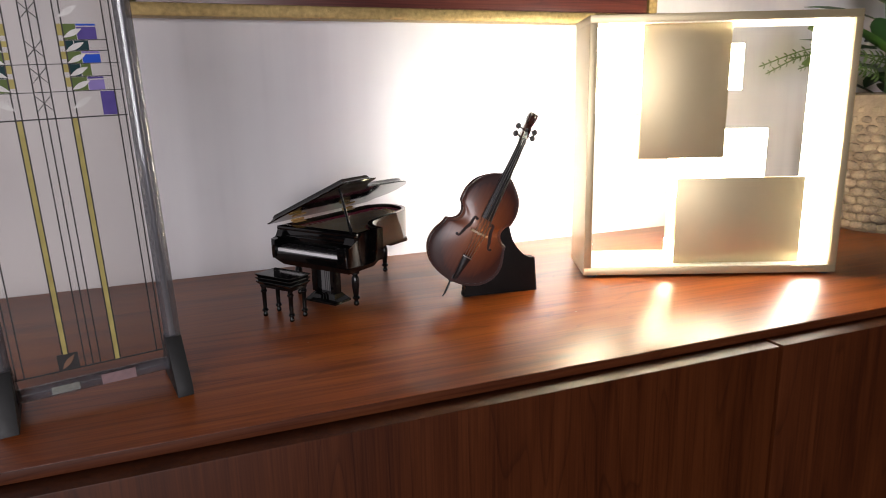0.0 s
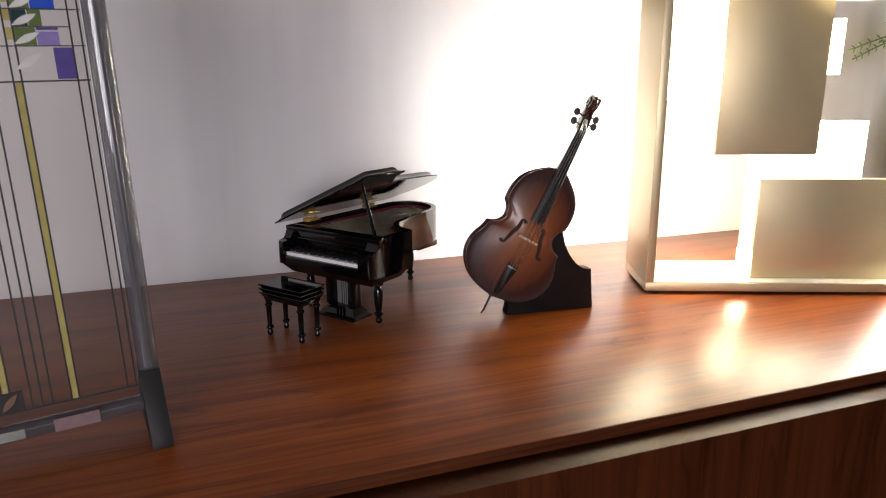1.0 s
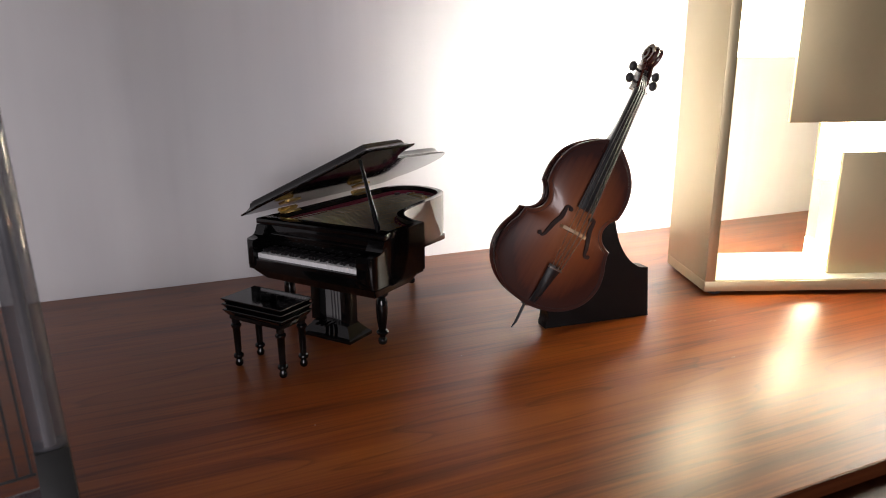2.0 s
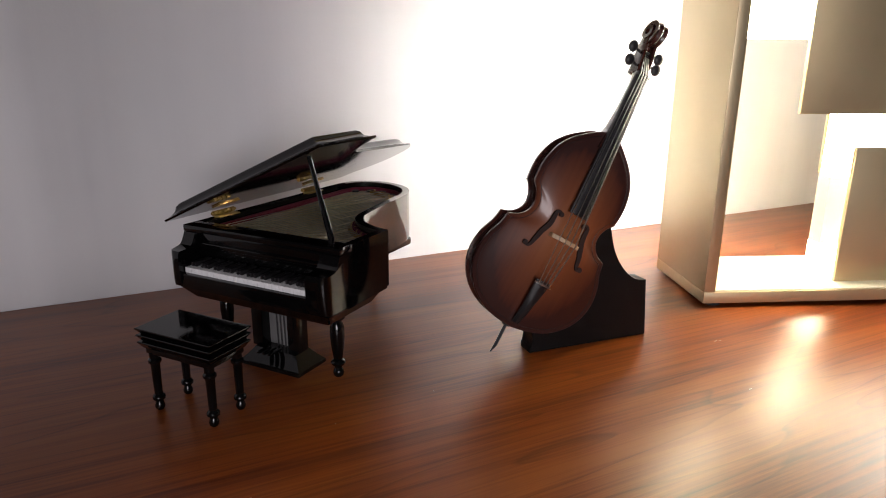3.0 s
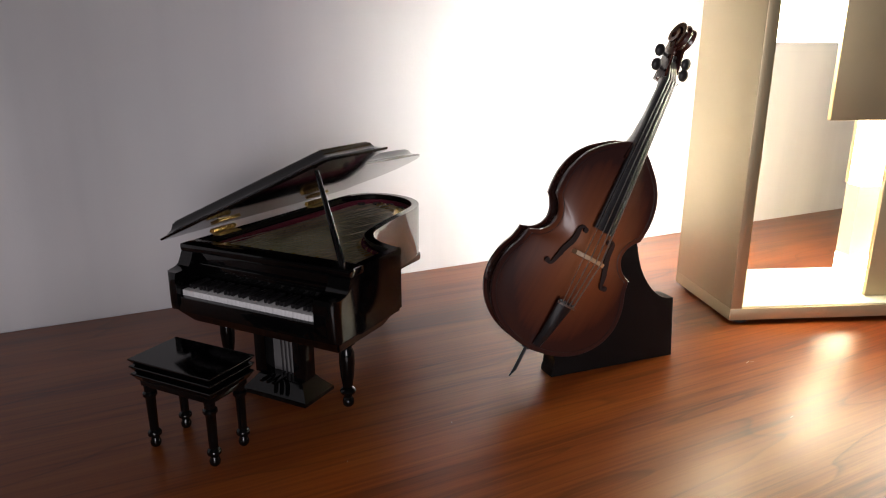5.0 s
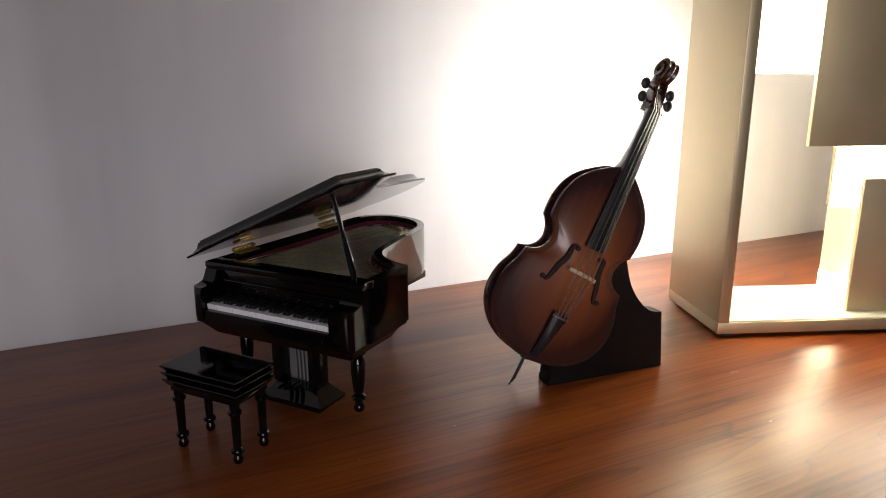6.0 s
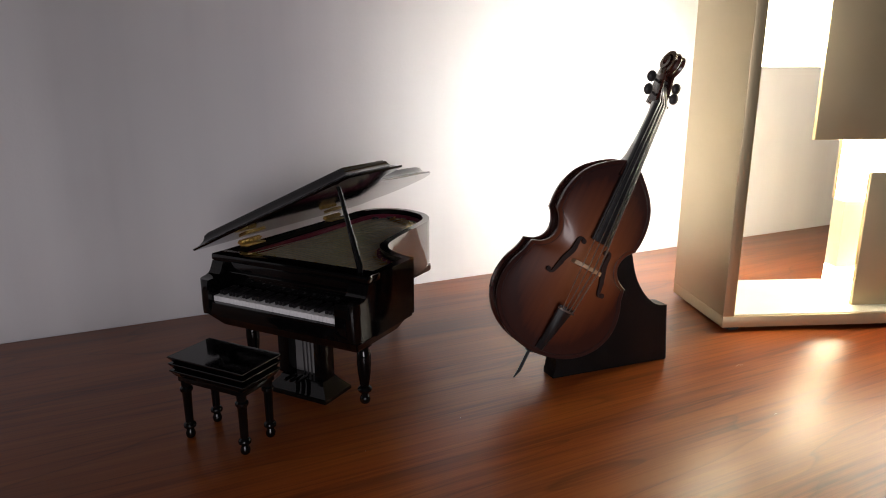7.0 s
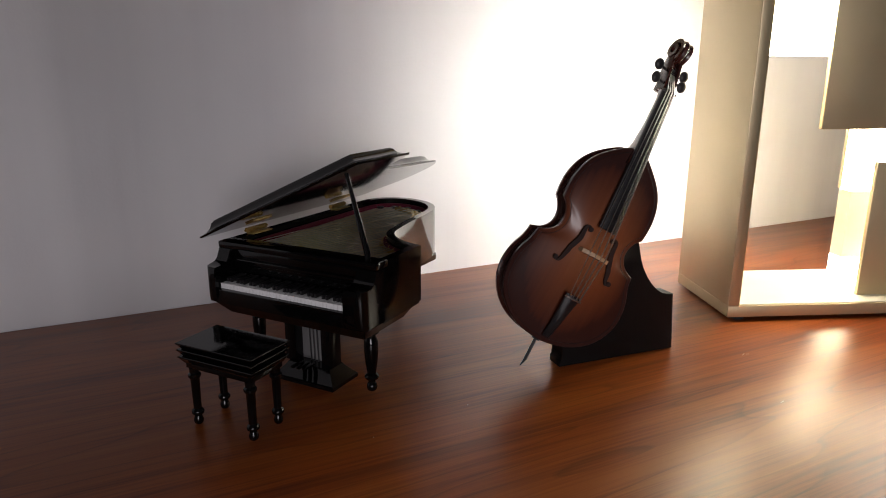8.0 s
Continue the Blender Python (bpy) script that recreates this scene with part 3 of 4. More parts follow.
    low = inset([(x, y if y > -0.005 else -0.018) for x, y in low], -0.002)
    low = [(x, y + 0.0095 * min(1, max(0, (y - 0.03) / 0.12))) for x, y in low]
    low = [(x - hinge.x - (0.012 if x < -0.105 else 0), y) for x, y in low]
    bm = bmesh.new()
    rows = []
    for d, z in ((0.0000, 0.0), (-0.0005, 0.0012), (0.0012, 0.0017), (0.0030, 0.0024), (0.0052, 0.0040), (0.0062, 0.0060), (0.0066, 0.0072), (0.0074, 0.0073), (0.0080, 0.0082), (0.0092, 0.0086)):
        rows.append([bm.verts.new((x, y, z)) for x, y in inset(low, d)])
    k = len(low)
    for p, q in zip(rows, rows[1:]):
        for i in range(k):
            bm.faces.new((p[i], p[(i + 1) % k], q[(i + 1) % k], q[i]))
    bm.faces.new(rows[0][::-1])
    bm.faces.new(rows[-1])
    bmesh.ops.transform(bm, matrix=tilt, verts=bm.verts)
    part("lid", bm, LACQUER, s, "raised glossy black lid with moulded edge", angle=28)
    for y in (0.0155, 0.110):
        hb = bmesh.new()
        for i in range(5):
            tube(hb, [(-0.1035, y - 0.0095 + 0.0039 * i, 0.0926), (-0.1035, y - 0.0061 + 0.0039 * i, 0.0926)], 0.0017, 10)
        tube(hb, [(-0.1035, y - 0.0108, 0.0926), (-0.1035, y + 0.0112, 0.0926)], 0.0008, 8)
        box(hb, -0.1036, -0.0975, y - 0.0092, y + 0.0096, 0.0901, 0.0909, 0.0002)
        box(hb, 0.0040, 0.0120, y - 0.0092, y + 0.0096, -0.0010, -0.0001, 0.0002, tilt)
        part("hinge", hb, BRASS, s, "polished brass hinge")
    part("lid_prop", tube(bmesh.new(), [(0.0077, -0.0125, 0.0900), (0.0075, -0.012, 0.0935), (-0.0020, -0.0140, 0.1330), (-0.0042, -0.0143, 0.1410)], [0.0016, 0.0019, 0.0013, 0.0013], 8), LACQUER, s, "thin black lid prop")


grand_piano()


# ---- the piano bench ----
def bench():
    s = root("miniature_bench", pose(-0.0840, -0.0050, 0, 0, 0, -52.8), "glossy black miniature piano bench with turned legs, before the piano", "miniature bench")
    # three stacked boards, each widest at its top edge
    for i, (a, c, z0, z1) in enumerate(((0.0272, 0.0160, 0.0466, 0.0505), (0.0270, 0.0158, 0.0424, 0.0466), (0.0268, 0.0156, 0.0382, 0.0424))):
        bm = bmesh.new()
        rows = []
        for d, z in ((0.0024, z0), (0.0004, z1 - 0.0011), (0.0, z1 - 0.0008), (0.0, z1 - 0.0003), (0.0003, z1)):
            rows.append([bm.verts.new((sx * (a - d), sy * (c - d), z)) for sx, sy in ((-1, -1), (1, -1), (1, 1), (-1, 1))])
        for p, q in zip(rows, rows[1:]):
            for k in range(4):
                bm.faces.new((p[k], p[(k + 1) % 4], q[(k + 1) % 4], q[k]))
        bm.faces.new(rows[0][::-1])
        bm.faces.new(rows[-1])
        part("seat" if i == 0 else "seat_moulding", bm, LACQUER, s)
    part("apron", boxed(-0.0238, 0.0238, -0.0128, 0.0128, 0.0350, 0.0383, 0.0005), LACQUER, s)
    p = [(0.5, 0), (0.72, 0.03), (0.78, 0.08), (0.62, 0.12), (0.55, 0.15), (0.95, 0.19), (1.0, 0.22), (0.9, 0.25), (0.62, 0.28), (0.66, 0.50), (0.72, 0.80), (1.0, 0.84), (1.0, 0.88), (0.74, 0.91), (0.78, 1.0)]
    for sx in (-1, 1):
        for sy in (-1, 1):
            part("leg", lathe(bmesh.new(), [(0.0036 * a, 0.0352 * b) for a, b in p], 16, Matrix.Translation((sx * 0.0205, sy * 0.0104, 0))), LACQUER, s)


bench()


# ---- the miniature double bass ----
AX = Vector((0.5014 - 0.008 * 0.8522, -0.0352 + 0.008 * 0.1524, 0.8645 + 0.008 * 0.5004)).normalized()
NRM = Vector((-0.1494, -0.9877, 0.0464)).normalized()
AX = (AX - NRM * AX.dot(NRM)).normalized()
SIDE = AX.cross(NRM)
BASS = Matrix(((SIDE.x, AX.x, NRM.x, 0.1148), (SIDE.y, AX.y, NRM.y, -0.0239), (SIDE.z, AX.z, NRM.z, 0.0249), (0, 0, 0, 1)))
THICK = 0.0145


def bass_outline(grow=0.0):
    """Half widths along the axis, mirrored: lower bout, waist with corners, upper bout. Millimetres."""
    low = smooth_path([(0, -2.5), (14, -1.0), (27, 3.2), (38, 10.5), (46, 21), (49, 33), (47.2, 45), (43.2, 54), (41.4, 61.5)], 3)
    waist = smooth_path([(41.4, 61.8), (34.8, 64.2), (29.8, 68.5), (27.4, 74), (28.0, 80), (31.0, 85.5), (34.8, 89)], 3)
    top = smooth_path([(34.8, 89.3), (35.6, 96), (35.2, 105), (31.6, 116), (24.6, 125), (15.5, 132.2), (8, 137.0), (0, 139.2)], 3)
    half = low + waist + top
    full = half[1:-1] + [half[-1]] + [(-x, y) for x, y in half[-2:0:-1]] + [half[0]]
    o = [(x * 0.965 / 1000, y / 1000) for x, y in full]
    return inset(o, -grow) if grow else o


def arched(bm, outline, z, height, edge):
    """A carved plate: flat rim with a shallow channel, then rising smoothly to the middle."""
    c = np.array([0.0, 0.066])
    n = len(outline)
    o = np.array(outline)
    soft = o.copy()
    rows = [[bm.verts.new((x, y, z - edge)) for x, y in o], [bm.verts.new((x, y, z - 0.0004)) for x, y in o]]
    rows.append([bm.verts.new((x, y, z)) for x, y in inset(outline, 0.0004)])
    rim = np.array(inset(outline, 0.0026))
    rows.append([bm.verts.new((x, y, z - 0.0002)) for x, y in rim])
    soft = rim.copy()
    steps = 12
    for j in range(1, steps):
        f = j / steps
        for _ in range(3 + 2 * j):
            soft = 0.5 * soft + 0.25 * (np.roll(soft, 1, 0) + np.roll(soft, -1, 0))
        p = c + (soft - c) * (1 - f)
        h = height * math.sin(f * math.pi / 2) ** 1.4
        rows.append([bm.verts.new((x, y, z - 0.0002 + h)) for x, y in p])
    for p, q in zip(rows, rows[1:]):
        for i in range(n):
            bm.faces.new((p[i], p[(i + 1) % n], q[(i + 1) % n], q[i]))
    v = bm.verts.new((c[0], c[1], z - 0.0002 + height))
    for i in range(n):
        bm.faces.new((rows[-1][i], rows[-1][(i + 1) % n], v))
    return bm


def belly(x, y):
    """Height of the front plate above its rim."""
    half = 0.046 if y < 0.06 else 0.034
    r = min(1.0, math.hypot(x / half, (y - 0.068) / 0.068))
    return 0.0055 * max(0.0, math.sin(min(1, (1 - r) * 1.2) * math.pi / 2))


def double_bass():
    s = root("miniature_double_bass", BASS, "dark red-brown varnished miniature double bass leaning in a black stand", "miniature double bass")
    out = bass_outline()
    part("front_plate", arched(bmesh.new(), bass_outline(0.0012), 0.0, 0.0055, 0.0022), BURST, s, "red-brown sunburst front plate")
    back = arched(bmesh.new(), bass_outline(0.0012), 0.0, 0.004, 0.0022)
    bmesh.ops.transform(back, matrix=Matrix.Translation((0, 0, -THICK)) @ Matrix.Diagonal((1, 1, -1, 1)), verts=back.verts)
    part("back_plate", back, RIBS, s)
    part("ribs", prism(bmesh.new(), inset(out, 0.0012), -THICK + 0.0015, -0.0015), RIBS, s, "dark glossy curved ribs", angle=45)
    edge = inset(bass_outline(0.0012), 0.0030)
    part("purfling", tube(bmesh.new(), [(x, y, 0.00005) for x, y in edge + edge[:1]], 0.0002, 5), EBONY, s, "thin dark inlaid edge line")
    # f-holes: dark ribbons on the plate stand in for the shaded openings
    for sx in (-1, 1):
        pts = smooth_path([(9.5, 77.5), (11.0, 79.0), (13.2, 77.8), (13.4, 74.5), (13.8, 69.0), (16.6, 62.0), (18.4, 56.0), (19.6, 51.5), (21.4, 49.8), (23.2, 51.0)], 4)
        path = [(sx * x / 1000, y / 1000) for x, y in pts]
        bm = bmesh.new()
        n = len(path)
        rows = []
        for i, (x, y) in enumerate(path):
            a, b = path[max(0, i - 1)], path[min(n - 1, i + 1)]
            d = np.array([b[0] - a[0], b[1] - a[1]])
            d /= np.linalg.norm(d)
            w = 0.0006 + 0.0012 * math.sin(math.pi * i / (n - 1)) ** 2
            z = belly(x, y) + 0.0011
            rows.append((bm.verts.new((x - d[1] * w, y + d[0] * w, z)), bm.verts.new((x + d[1] * w, y - d[0] * w, z))))
        for p, q in zip(rows, rows[1:]):
            bm.faces.new((p[0], p[1], q[1], q[0]))
        r = bmesh.ops.extrude_face_region(bm, geom=list(bm.faces))
        bmesh.ops.translate(bm, verts=[v for v in r["geom"] if isinstance(v, bmesh.types.BMVert)], vec=(0, 0, -0.0012))
        for (x, y) in (path[0], path[-1]):
            lathe(bm, [(0.0017, 0), (0.0017, 0.0012)], 12, Matrix.Translation((x, y, belly(x, y))))
        part("f_hole_ribbon", bm, HOLE_SHADE, s, "dark ribbon standing in for the shaded f-hole")
    # tailpiece
    bm = bmesh.new()
    rows = []
    for y, w, z in ((0.0005, 0.0026, 0.0030), (0.010, 0.0032, 0.0060), (0.022, 0.0043, 0.0085), (0.0335, 0.0056, 0.0106)):
        rows.append([bm.verts.new(p) for p in ((-w, y, z - 0.0022), (w, y, z - 0.0022), (w, y, z - 0.0004), (w * 0.45, y, z + 0.0012), (-w * 0.45, y, z + 0.0012), (-w, y, z - 0.0004))])
    for p, q in zip(rows, rows[1:]):
        for i in range(6):
            bm.faces.new((p[i], p[(i + 1) % 6], q[(i + 1) % 6], q[i]))
    bm.faces.new(rows[0][::-1])
    bm.faces.new(rows[-1])
    part("tailpiece", bm, EBONY, s, "black tailpiece")
    part("tail_saddle", boxed(-0.0058, 0.0058, 0.0306, 0.0320, 0.0092, 0.0124, 0.0003), STEEL, s)
    # bridge
    arch = [(-0.0105, 0.0), (-0.0075, 0.0), (-0.0060, 0.0014), (-0.0020, 0.0016), (0.0, 0.0008), (0.0020, 0.0016), (0.0060, 0.0014), (0.0075, 0.0), (0.0105, 0.0), (0.0110, 0.0062), (0.0078, 0.0084), (0.0040, 0.0097), (0.0, 0.0101), (-0.0040, 0.0097), (-0.0078, 0.0084), (-0.0110, 0.0062)]
    part("bridge", prism(bmesh.new(), arch, -0.0013, 0.0013, Matrix.Translation((0.0, 0.0630, 0.0042)) @ Matrix.Rotation(radians(90), 4, "X")), MAPLE, s, "pale maple bridge")
    # neck, fingerboard, nut
    bm = bmesh.new()
    rows = []
    for y, w, z in ((0.0815, 0.0068, 0.0098), (0.12, 0.0060, 0.0058), (0.15, 0.0052, 0.0022), (0.1835, 0.0043, -0.0025)):
        rows.append([bm.verts.new(p) for p in ((-w, y, z - 0.0026), (w, y, z - 0.0026), (w, y, z - 0.0006), (w * 0.5, y, z + 0.0008), (-w * 0.5, y, z + 0.0008), (-w, y, z - 0.0006))])
    for p, q in zip(rows, rows[1:]):
        for i in range(6):
            bm.faces.new((p[i], p[(i + 1) % 6], q[(i + 1) % 6], q[i]))
    bm.faces.new(rows[0][::-1])
    bm.faces.new(rows[-1])
    part("fingerboard", bm, EBONY, s, "black fingerboard")
    bm = bmesh.new()
    rows = []
    for y, w, z0, z1 in ((0.128, 0.0066, -0.016, 0.0030), (0.136, 0.0058, -0.014, 0.0016), (0.145, 0.0045, -0.0105, 0.0003), (0.16, 0.0040, -0.0095, -0.0018), (0.178, 0.0038, -0.0105, -0.0043), (0.1845, 0.0041, -0.0125, -0.0050)):
        rows.append([bm.verts.new(p) for p in ((-w * 0.55, y, z0), (w * 0.55, y, z0), (w, y, (z0 + z1) / 2), (w, y, z1), (-w, y, z1), (-w, y, (z0 + z1) / 2))])
    for p, q in zip(rows, rows[1:]):
        for i in range(6):
            bm.faces.new((p[i], p[(i + 1) % 6], q[(i + 1) % 6], q[i]))
    bm.faces.new(rows[0][::-1])
    bm.faces.new(rows[-1])
    part("neck", bm, NECK, s, "dark varnished neck")
    part("nut", boxed(-0.0050, 0.0050, 0.1828, 0.1846, -0.0048, -0.0008, 0.0003), EBONY, s)
    # pegbox cheeks and scroll
    for sx in (-1, 1):
        cheek = [(0.1846, -0.0040), (0.198, -0.0075), (0.2095, -0.0115), (0.213, -0.0185), (0.205, -0.0190), (0.195, -0.0170), (0.1846, -0.0130)]
        m = Matrix(((0, 0, 1, 0), (1, 0, 0, 0), (0, 1, 0, 0), (0, 0, 0, 1)))
        x0 = 0.0026 if sx > 0 else -0.0046
        part("pegbox_cheek", prism(bmesh.new(), cheek, x0, x0 + 0.0020, m, 0.0004), NECK, s)
    part("pegbox_back", boxed(-0.0026, 0.0026, 0.1846, 0.212, -0.0185, -0.0155), NECK, s)
    bm = bmesh.new()
    rows = []
    turns = 46
    for i in range(turns):
        f = i / (turns - 1)
        a = radians(200 - 620 * f)
        r = 0.0088 * (1 - 0.82 * f)
        w = 0.0040 + 0.0018 * f
        cy, cz = 0.2150, -0.0150
        rows.append([bm.verts.new((x, cy + (r + dr) * math.cos(a), cz + (r + dr) * math.sin(a))) for x, dr in ((-w, 0.0012), (-w * 0.5, 0.0004), (0, 0.0016), (w * 0.5, 0.0004), (w, 0.0012), (w, -0.0016), (-w, -0.0016))])
    for p, q in zip(rows, rows[1:]):
        for i in range(7):
            bm.faces.new((p[i], p[(i + 1) % 7], q[(i + 1) % 7], q[i]))
    bm.faces.new(rows[0][::-1])
    bm.faces.new(rows[-1])
    part("scroll", bm, NECK, s, "dark carved scroll", angle=40)
    # pegs
    for y, sx in ((0.1930, 1), (0.2010, 1), (0.1885, -1), (0.1985, -1)):
        z = -0.0085 - (y - 0.1895) * 0.4
        bm = bmesh.new()
        tube(bm, [(-sx * 0.004, y, z), (sx * 0.0095, y + 0.0008, z)], 0.0010, 8)
        r = bmesh.ops.create_uvsphere(bm, u_segments=14, v_segments=9, radius=1)
        bmesh.ops.transform(bm, matrix=Matrix.Translation((sx * 0.0112, y + 0.001, z)) @ Matrix.Diagonal((0.0036, 0.0040, 0.0018, 1)), verts=r["verts"])
        part("tuning_peg", bm, EBONY, s, "black tuning peg")
    # strings
    for i in range(4):
        f = (i - 1.5) / 1.5
        part("string", tube(bmesh.new(), [(f * 0.0042, 0.0318, 0.0121), (f * 0.0066, 0.0630, 0.0146 - 0.0014 * abs(f)), (f * 0.0031, 0.1838, -0.0006), (f * 0.0018, 0.197, -0.0095)], 0.00030 + 0.00006 * i, 6), STEEL, s, "thin steel string")
    # endpin
    part("endpin_collar", tube(bmesh.new(), [(0, -0.0005, -0.008), (0, -0.0050, -0.008)], 0.0030, 10), EBONY, s)
    tip = BASS.inverted() @ Vector((0.1050, -0.0110, 0.0003))
    part("endpin", tube(bmesh.new(), [(0, -0.0045, -0.008), tuple(tip + Vector((0.0003, 0.006, 0.0015))), tuple(tip)], [0.0012, 0.0012, 0.0004], 8), EBONY, s, "thin black endpin")


double_bass()


def bass_stand():
    d = Vector((0.9958, -0.0918, 0))
    m = Matrix(((d.x, 0, -d.y, 0.1217), (d.y, 0, d.x, -0.0247), (0, 1, 0, 0), (0, 0, 0, 1)))
    curve = smooth_path([(0.0985, 0.0425), (0.0885, 0.0446), (0.0785, 0.0530), (0.0700, 0.0668), (0.0650, 0.0848)], 5)
    left = smooth_path([(0.0010, 0.0240), (0.0062, 0.0170), (0.0088, 0.0090), (0.0066, 0.0030)], 4)
    o = [(0.0066, 0.0), (0.1022, 0.0), (0.0990, 0.0425)] + curve[1:] + [(0.052, 0.094), (0.030, 0.062), (0.010, 0.046)] + left
    s = root("display_stand", Matrix.Identity(4), "satin black wooden stand with curved cut holding the bass", "display stand")
    bm = prism(bmesh.new(), o, 0.0, 0.014, m, 0.0006)
    part("stand_block", bm, MATTBLACK, s, angle=30)


bass_stand()


# ---- the stained glass stand ----
GLASS = pose(-0.2025, -0.151, 0, 0, -1.7, 9.5)


def art_glass():
    s = root("stained_glass_panel", GLASS, "clear standing panel with coloured geometric leaded pattern in grey feet", "glass panel")
    c, top = -0.0572, 0.42
    up = Matrix.Rotation(radians(90), 4, "X")
    part("sheet", boxed(c - 0.0555, c + 0.0555, -0.0012, 0.0012, 0.0205, top), SHEET, s, "clear glass sheet").visible_shadow = False
    for x in (-0.120, 0.0056):
        o = [(0.0068 * math.cos(a) * (0.85 if math.sin(a) > 0 else 1.0), 0.0056 * math.sin(a)) for a in [2 * math.pi * i / 24 for i in range(24)]]
        p = part("pillar", prism(bmesh.new(), [(x + a, b) for a, b in o], 0.012, top + 0.01), PILLAR, s, "grey clear acrylic pillar")
        part("pillar_core", prism(bmesh.new(), [(x + a * 0.35, b * 0.35) for a, b in o], 0.0125, top + 0.009), ROD, s, "pale inner rod")
    part("bottom_rail", tube(bmesh.new(), [(-0.1145, 0, 0.0205), (0.0005, 0, 0.0205)], 0.0057, 14), PILLAR, s, "grey clear acrylic rail")
    part("top_rail", tube(bmesh.new(), [(-0.1145, 0, top + 0.005), (0.0005, 0, top + 0.005)], 0.0057, 14), PILLAR, s)
    part("sticker", boxed(c + 0.004, c + 0.030, -0.0064, -0.0056, 0.0170, 0.0255), PAPER, s, "faded pink price sticker")
    part("sticker", boxed(c - 0.032, c - 0.012, -0.0064, -0.0056, 0.0180, 0.0240), HOLO, s, "silver hologram sticker")
    turn = Matrix(((0, 0, 1, 0), (1, 0, 0, 0), (0, 1, 0, 0), (0, 0, 0, 1)))
    for x in (-0.120, 0.0056):
        o = [(-0.0330, 0.0), (0.0400, 0.0), (0.0400, 0.0085), (0.0065, 0.0450), (-0.0065, 0.0450), (-0.0330, 0.0085)]
        part("foot", prism(bmesh.new(), o, x - 0.0064, x + 0.0064, turn, 0.0006), SLATE, s, "dark grey plastic wedge foot")

    # leading and coloured pieces, front of the sheet
    y0 = -0.0020

    def line(a, b, w=0.0005):
        d = Vector((b[0] - a[0], b[1] - a[1])).normalized()
        n = Vector((-d.y, d.x)) * w
        o = [(a[0] + n.x, a[1] + n.y), (a[0] - n.x, a[1] - n.y), (b[0] - n.x, b[1] - n.y), (b[0] + n.x, b[1] + n.y)]
        part("lead_line", prism(bmesh.new(), o[::-1], 0.0013, 0.0022, up), LEAD, s)

    def piece(x0, x1, z0, z1, mat):
        part("glass_piece", boxed(x0, x1, -0.0020, -0.0012, z0, z1), mat, s)

    base, hline = 0.0345, 0.2325
    for dx in (-0.054, -0.0487, -0.0055, 0.0, 0.0055, 0.0487, 0.054):
        line((c + dx, base), (c + dx, top))
    for sx in (-1, 1):
        k = c + sx * 0.0182
        piece(k - 0.0019, k + 0.0019, base + 0.013 * (sx < 0), hline, YELLOW)
        line((k - 0.0021, base), (k - 0.0021, top))
        line((k + 0.0021, base), (k + 0.0021, top))
    for z in (base, hline):
        line((c - 0.0555, z), (c + 0.0555, z))
    # dark square with a leaf
    piece(c - 0.0245, c - 0.0095, base, base + 0.0135, LEAD)

    def leaf(x, z, ang, length, width, depth=0.0021):
        o = []
        for i in range(9):
            f = i / 8
            o.append((f * length - length / 2, width * math.sin(math.pi * f)))
        o += [(a, -b) for a, b in o[-2:0:-1]]
        r = Matrix.Rotation(radians(ang), 2)
        o = [tuple(r @ Vector(p) + Vector((x, z))) for p in o]
        return prism(bmesh.new(), o, depth, depth + 0.0006, up)

    part("glass_leaf", leaf(c - 0.017, base + 0.0067, 48, 0.014, 0.0021), AMBER, s)
    # rows of the foliage, bottom to top: heights and colours
    rows = [(0.2520, 0.2625, GREEN, LILAC, PURPLE, 0.031, 0.0425), (0.2625, 0.2720, TEAL, GREEN, None, 0.028, 0.035), (0.2720, 0.2812, GREEN, BLUE, LILAC, 0.030, 0.0425), (0.2812, 0.2890, TEAL, TEAL, None, 0.026, 0.036), (0.2890, 0.3010, GREEN, PURPLE, BLUE, 0.029, 0.0425)]
    for lift in (0.0, 0.066, 0.132):
        for sx in (-1, 1):
            def q(a, b, z0, z1, mat):
                x = sorted((c + sx * a, c + sx * b))
                if z1 + lift < top:
                    piece(x[0], x[1], z0 + lift + 0.0004, z1 + lift - 0.0004, mat)
            if lift == 0:
                q(0.0385, 0.0484, 0.2330, 0.2515, PURPLE)
            for z0, z1, a, b, t, mid, end in rows:
                zt = z1 - 0.0022 if t else z1
                q(0.0207, mid, z0, z1, a)
                q(mid + 0.0004, end, z0, zt, b)
                if t:
                    q(mid + 0.0004, end, zt, z1, t)
                q(0.0163, 0.0199, z0 + 0.003, z1, YELLOW)
                if z1 + lift < top:
                    line((c + sx * 0.0203, z0 + lift), (c + sx * 0.0487, z0 + lift), 0.0003)
                    part("glass_leaf", leaf(c + sx * 0.0265, (z0 + z1) / 2 + lift - 0.001, sx * 26, 0.0145, 0.0020), PALE, s)
            part("glass_leaf", leaf(c + sx * 0.0255, 0.2435 + lift, sx * 32, 0.0165, 0.0022), PALE, s)
        for z in (0.2440, 0.2640, 0.2830):
            if z + lift + 0.007 < top:
                line((c - 0.0055, z + lift - 0.006), (c + 0.0055, z + lift + 0.006), 0.0003)
                line((c - 0.0055, z + lift + 0.006), (c + 0.0055, z + lift - 0.006), 0.0003)
        for z in (0.2520, 0.2720):
            if z + lift < top:
                line((c - 0.0555, z + lift), (c - 0.0163, z + lift), 0.0003)
                line((c + 0.0163, z + lift), (c + 0.0555, z + lift), 0.0003)
                line((c - 0.0163, z + lift), (c + 0.0163, z + lift), 0.0003)


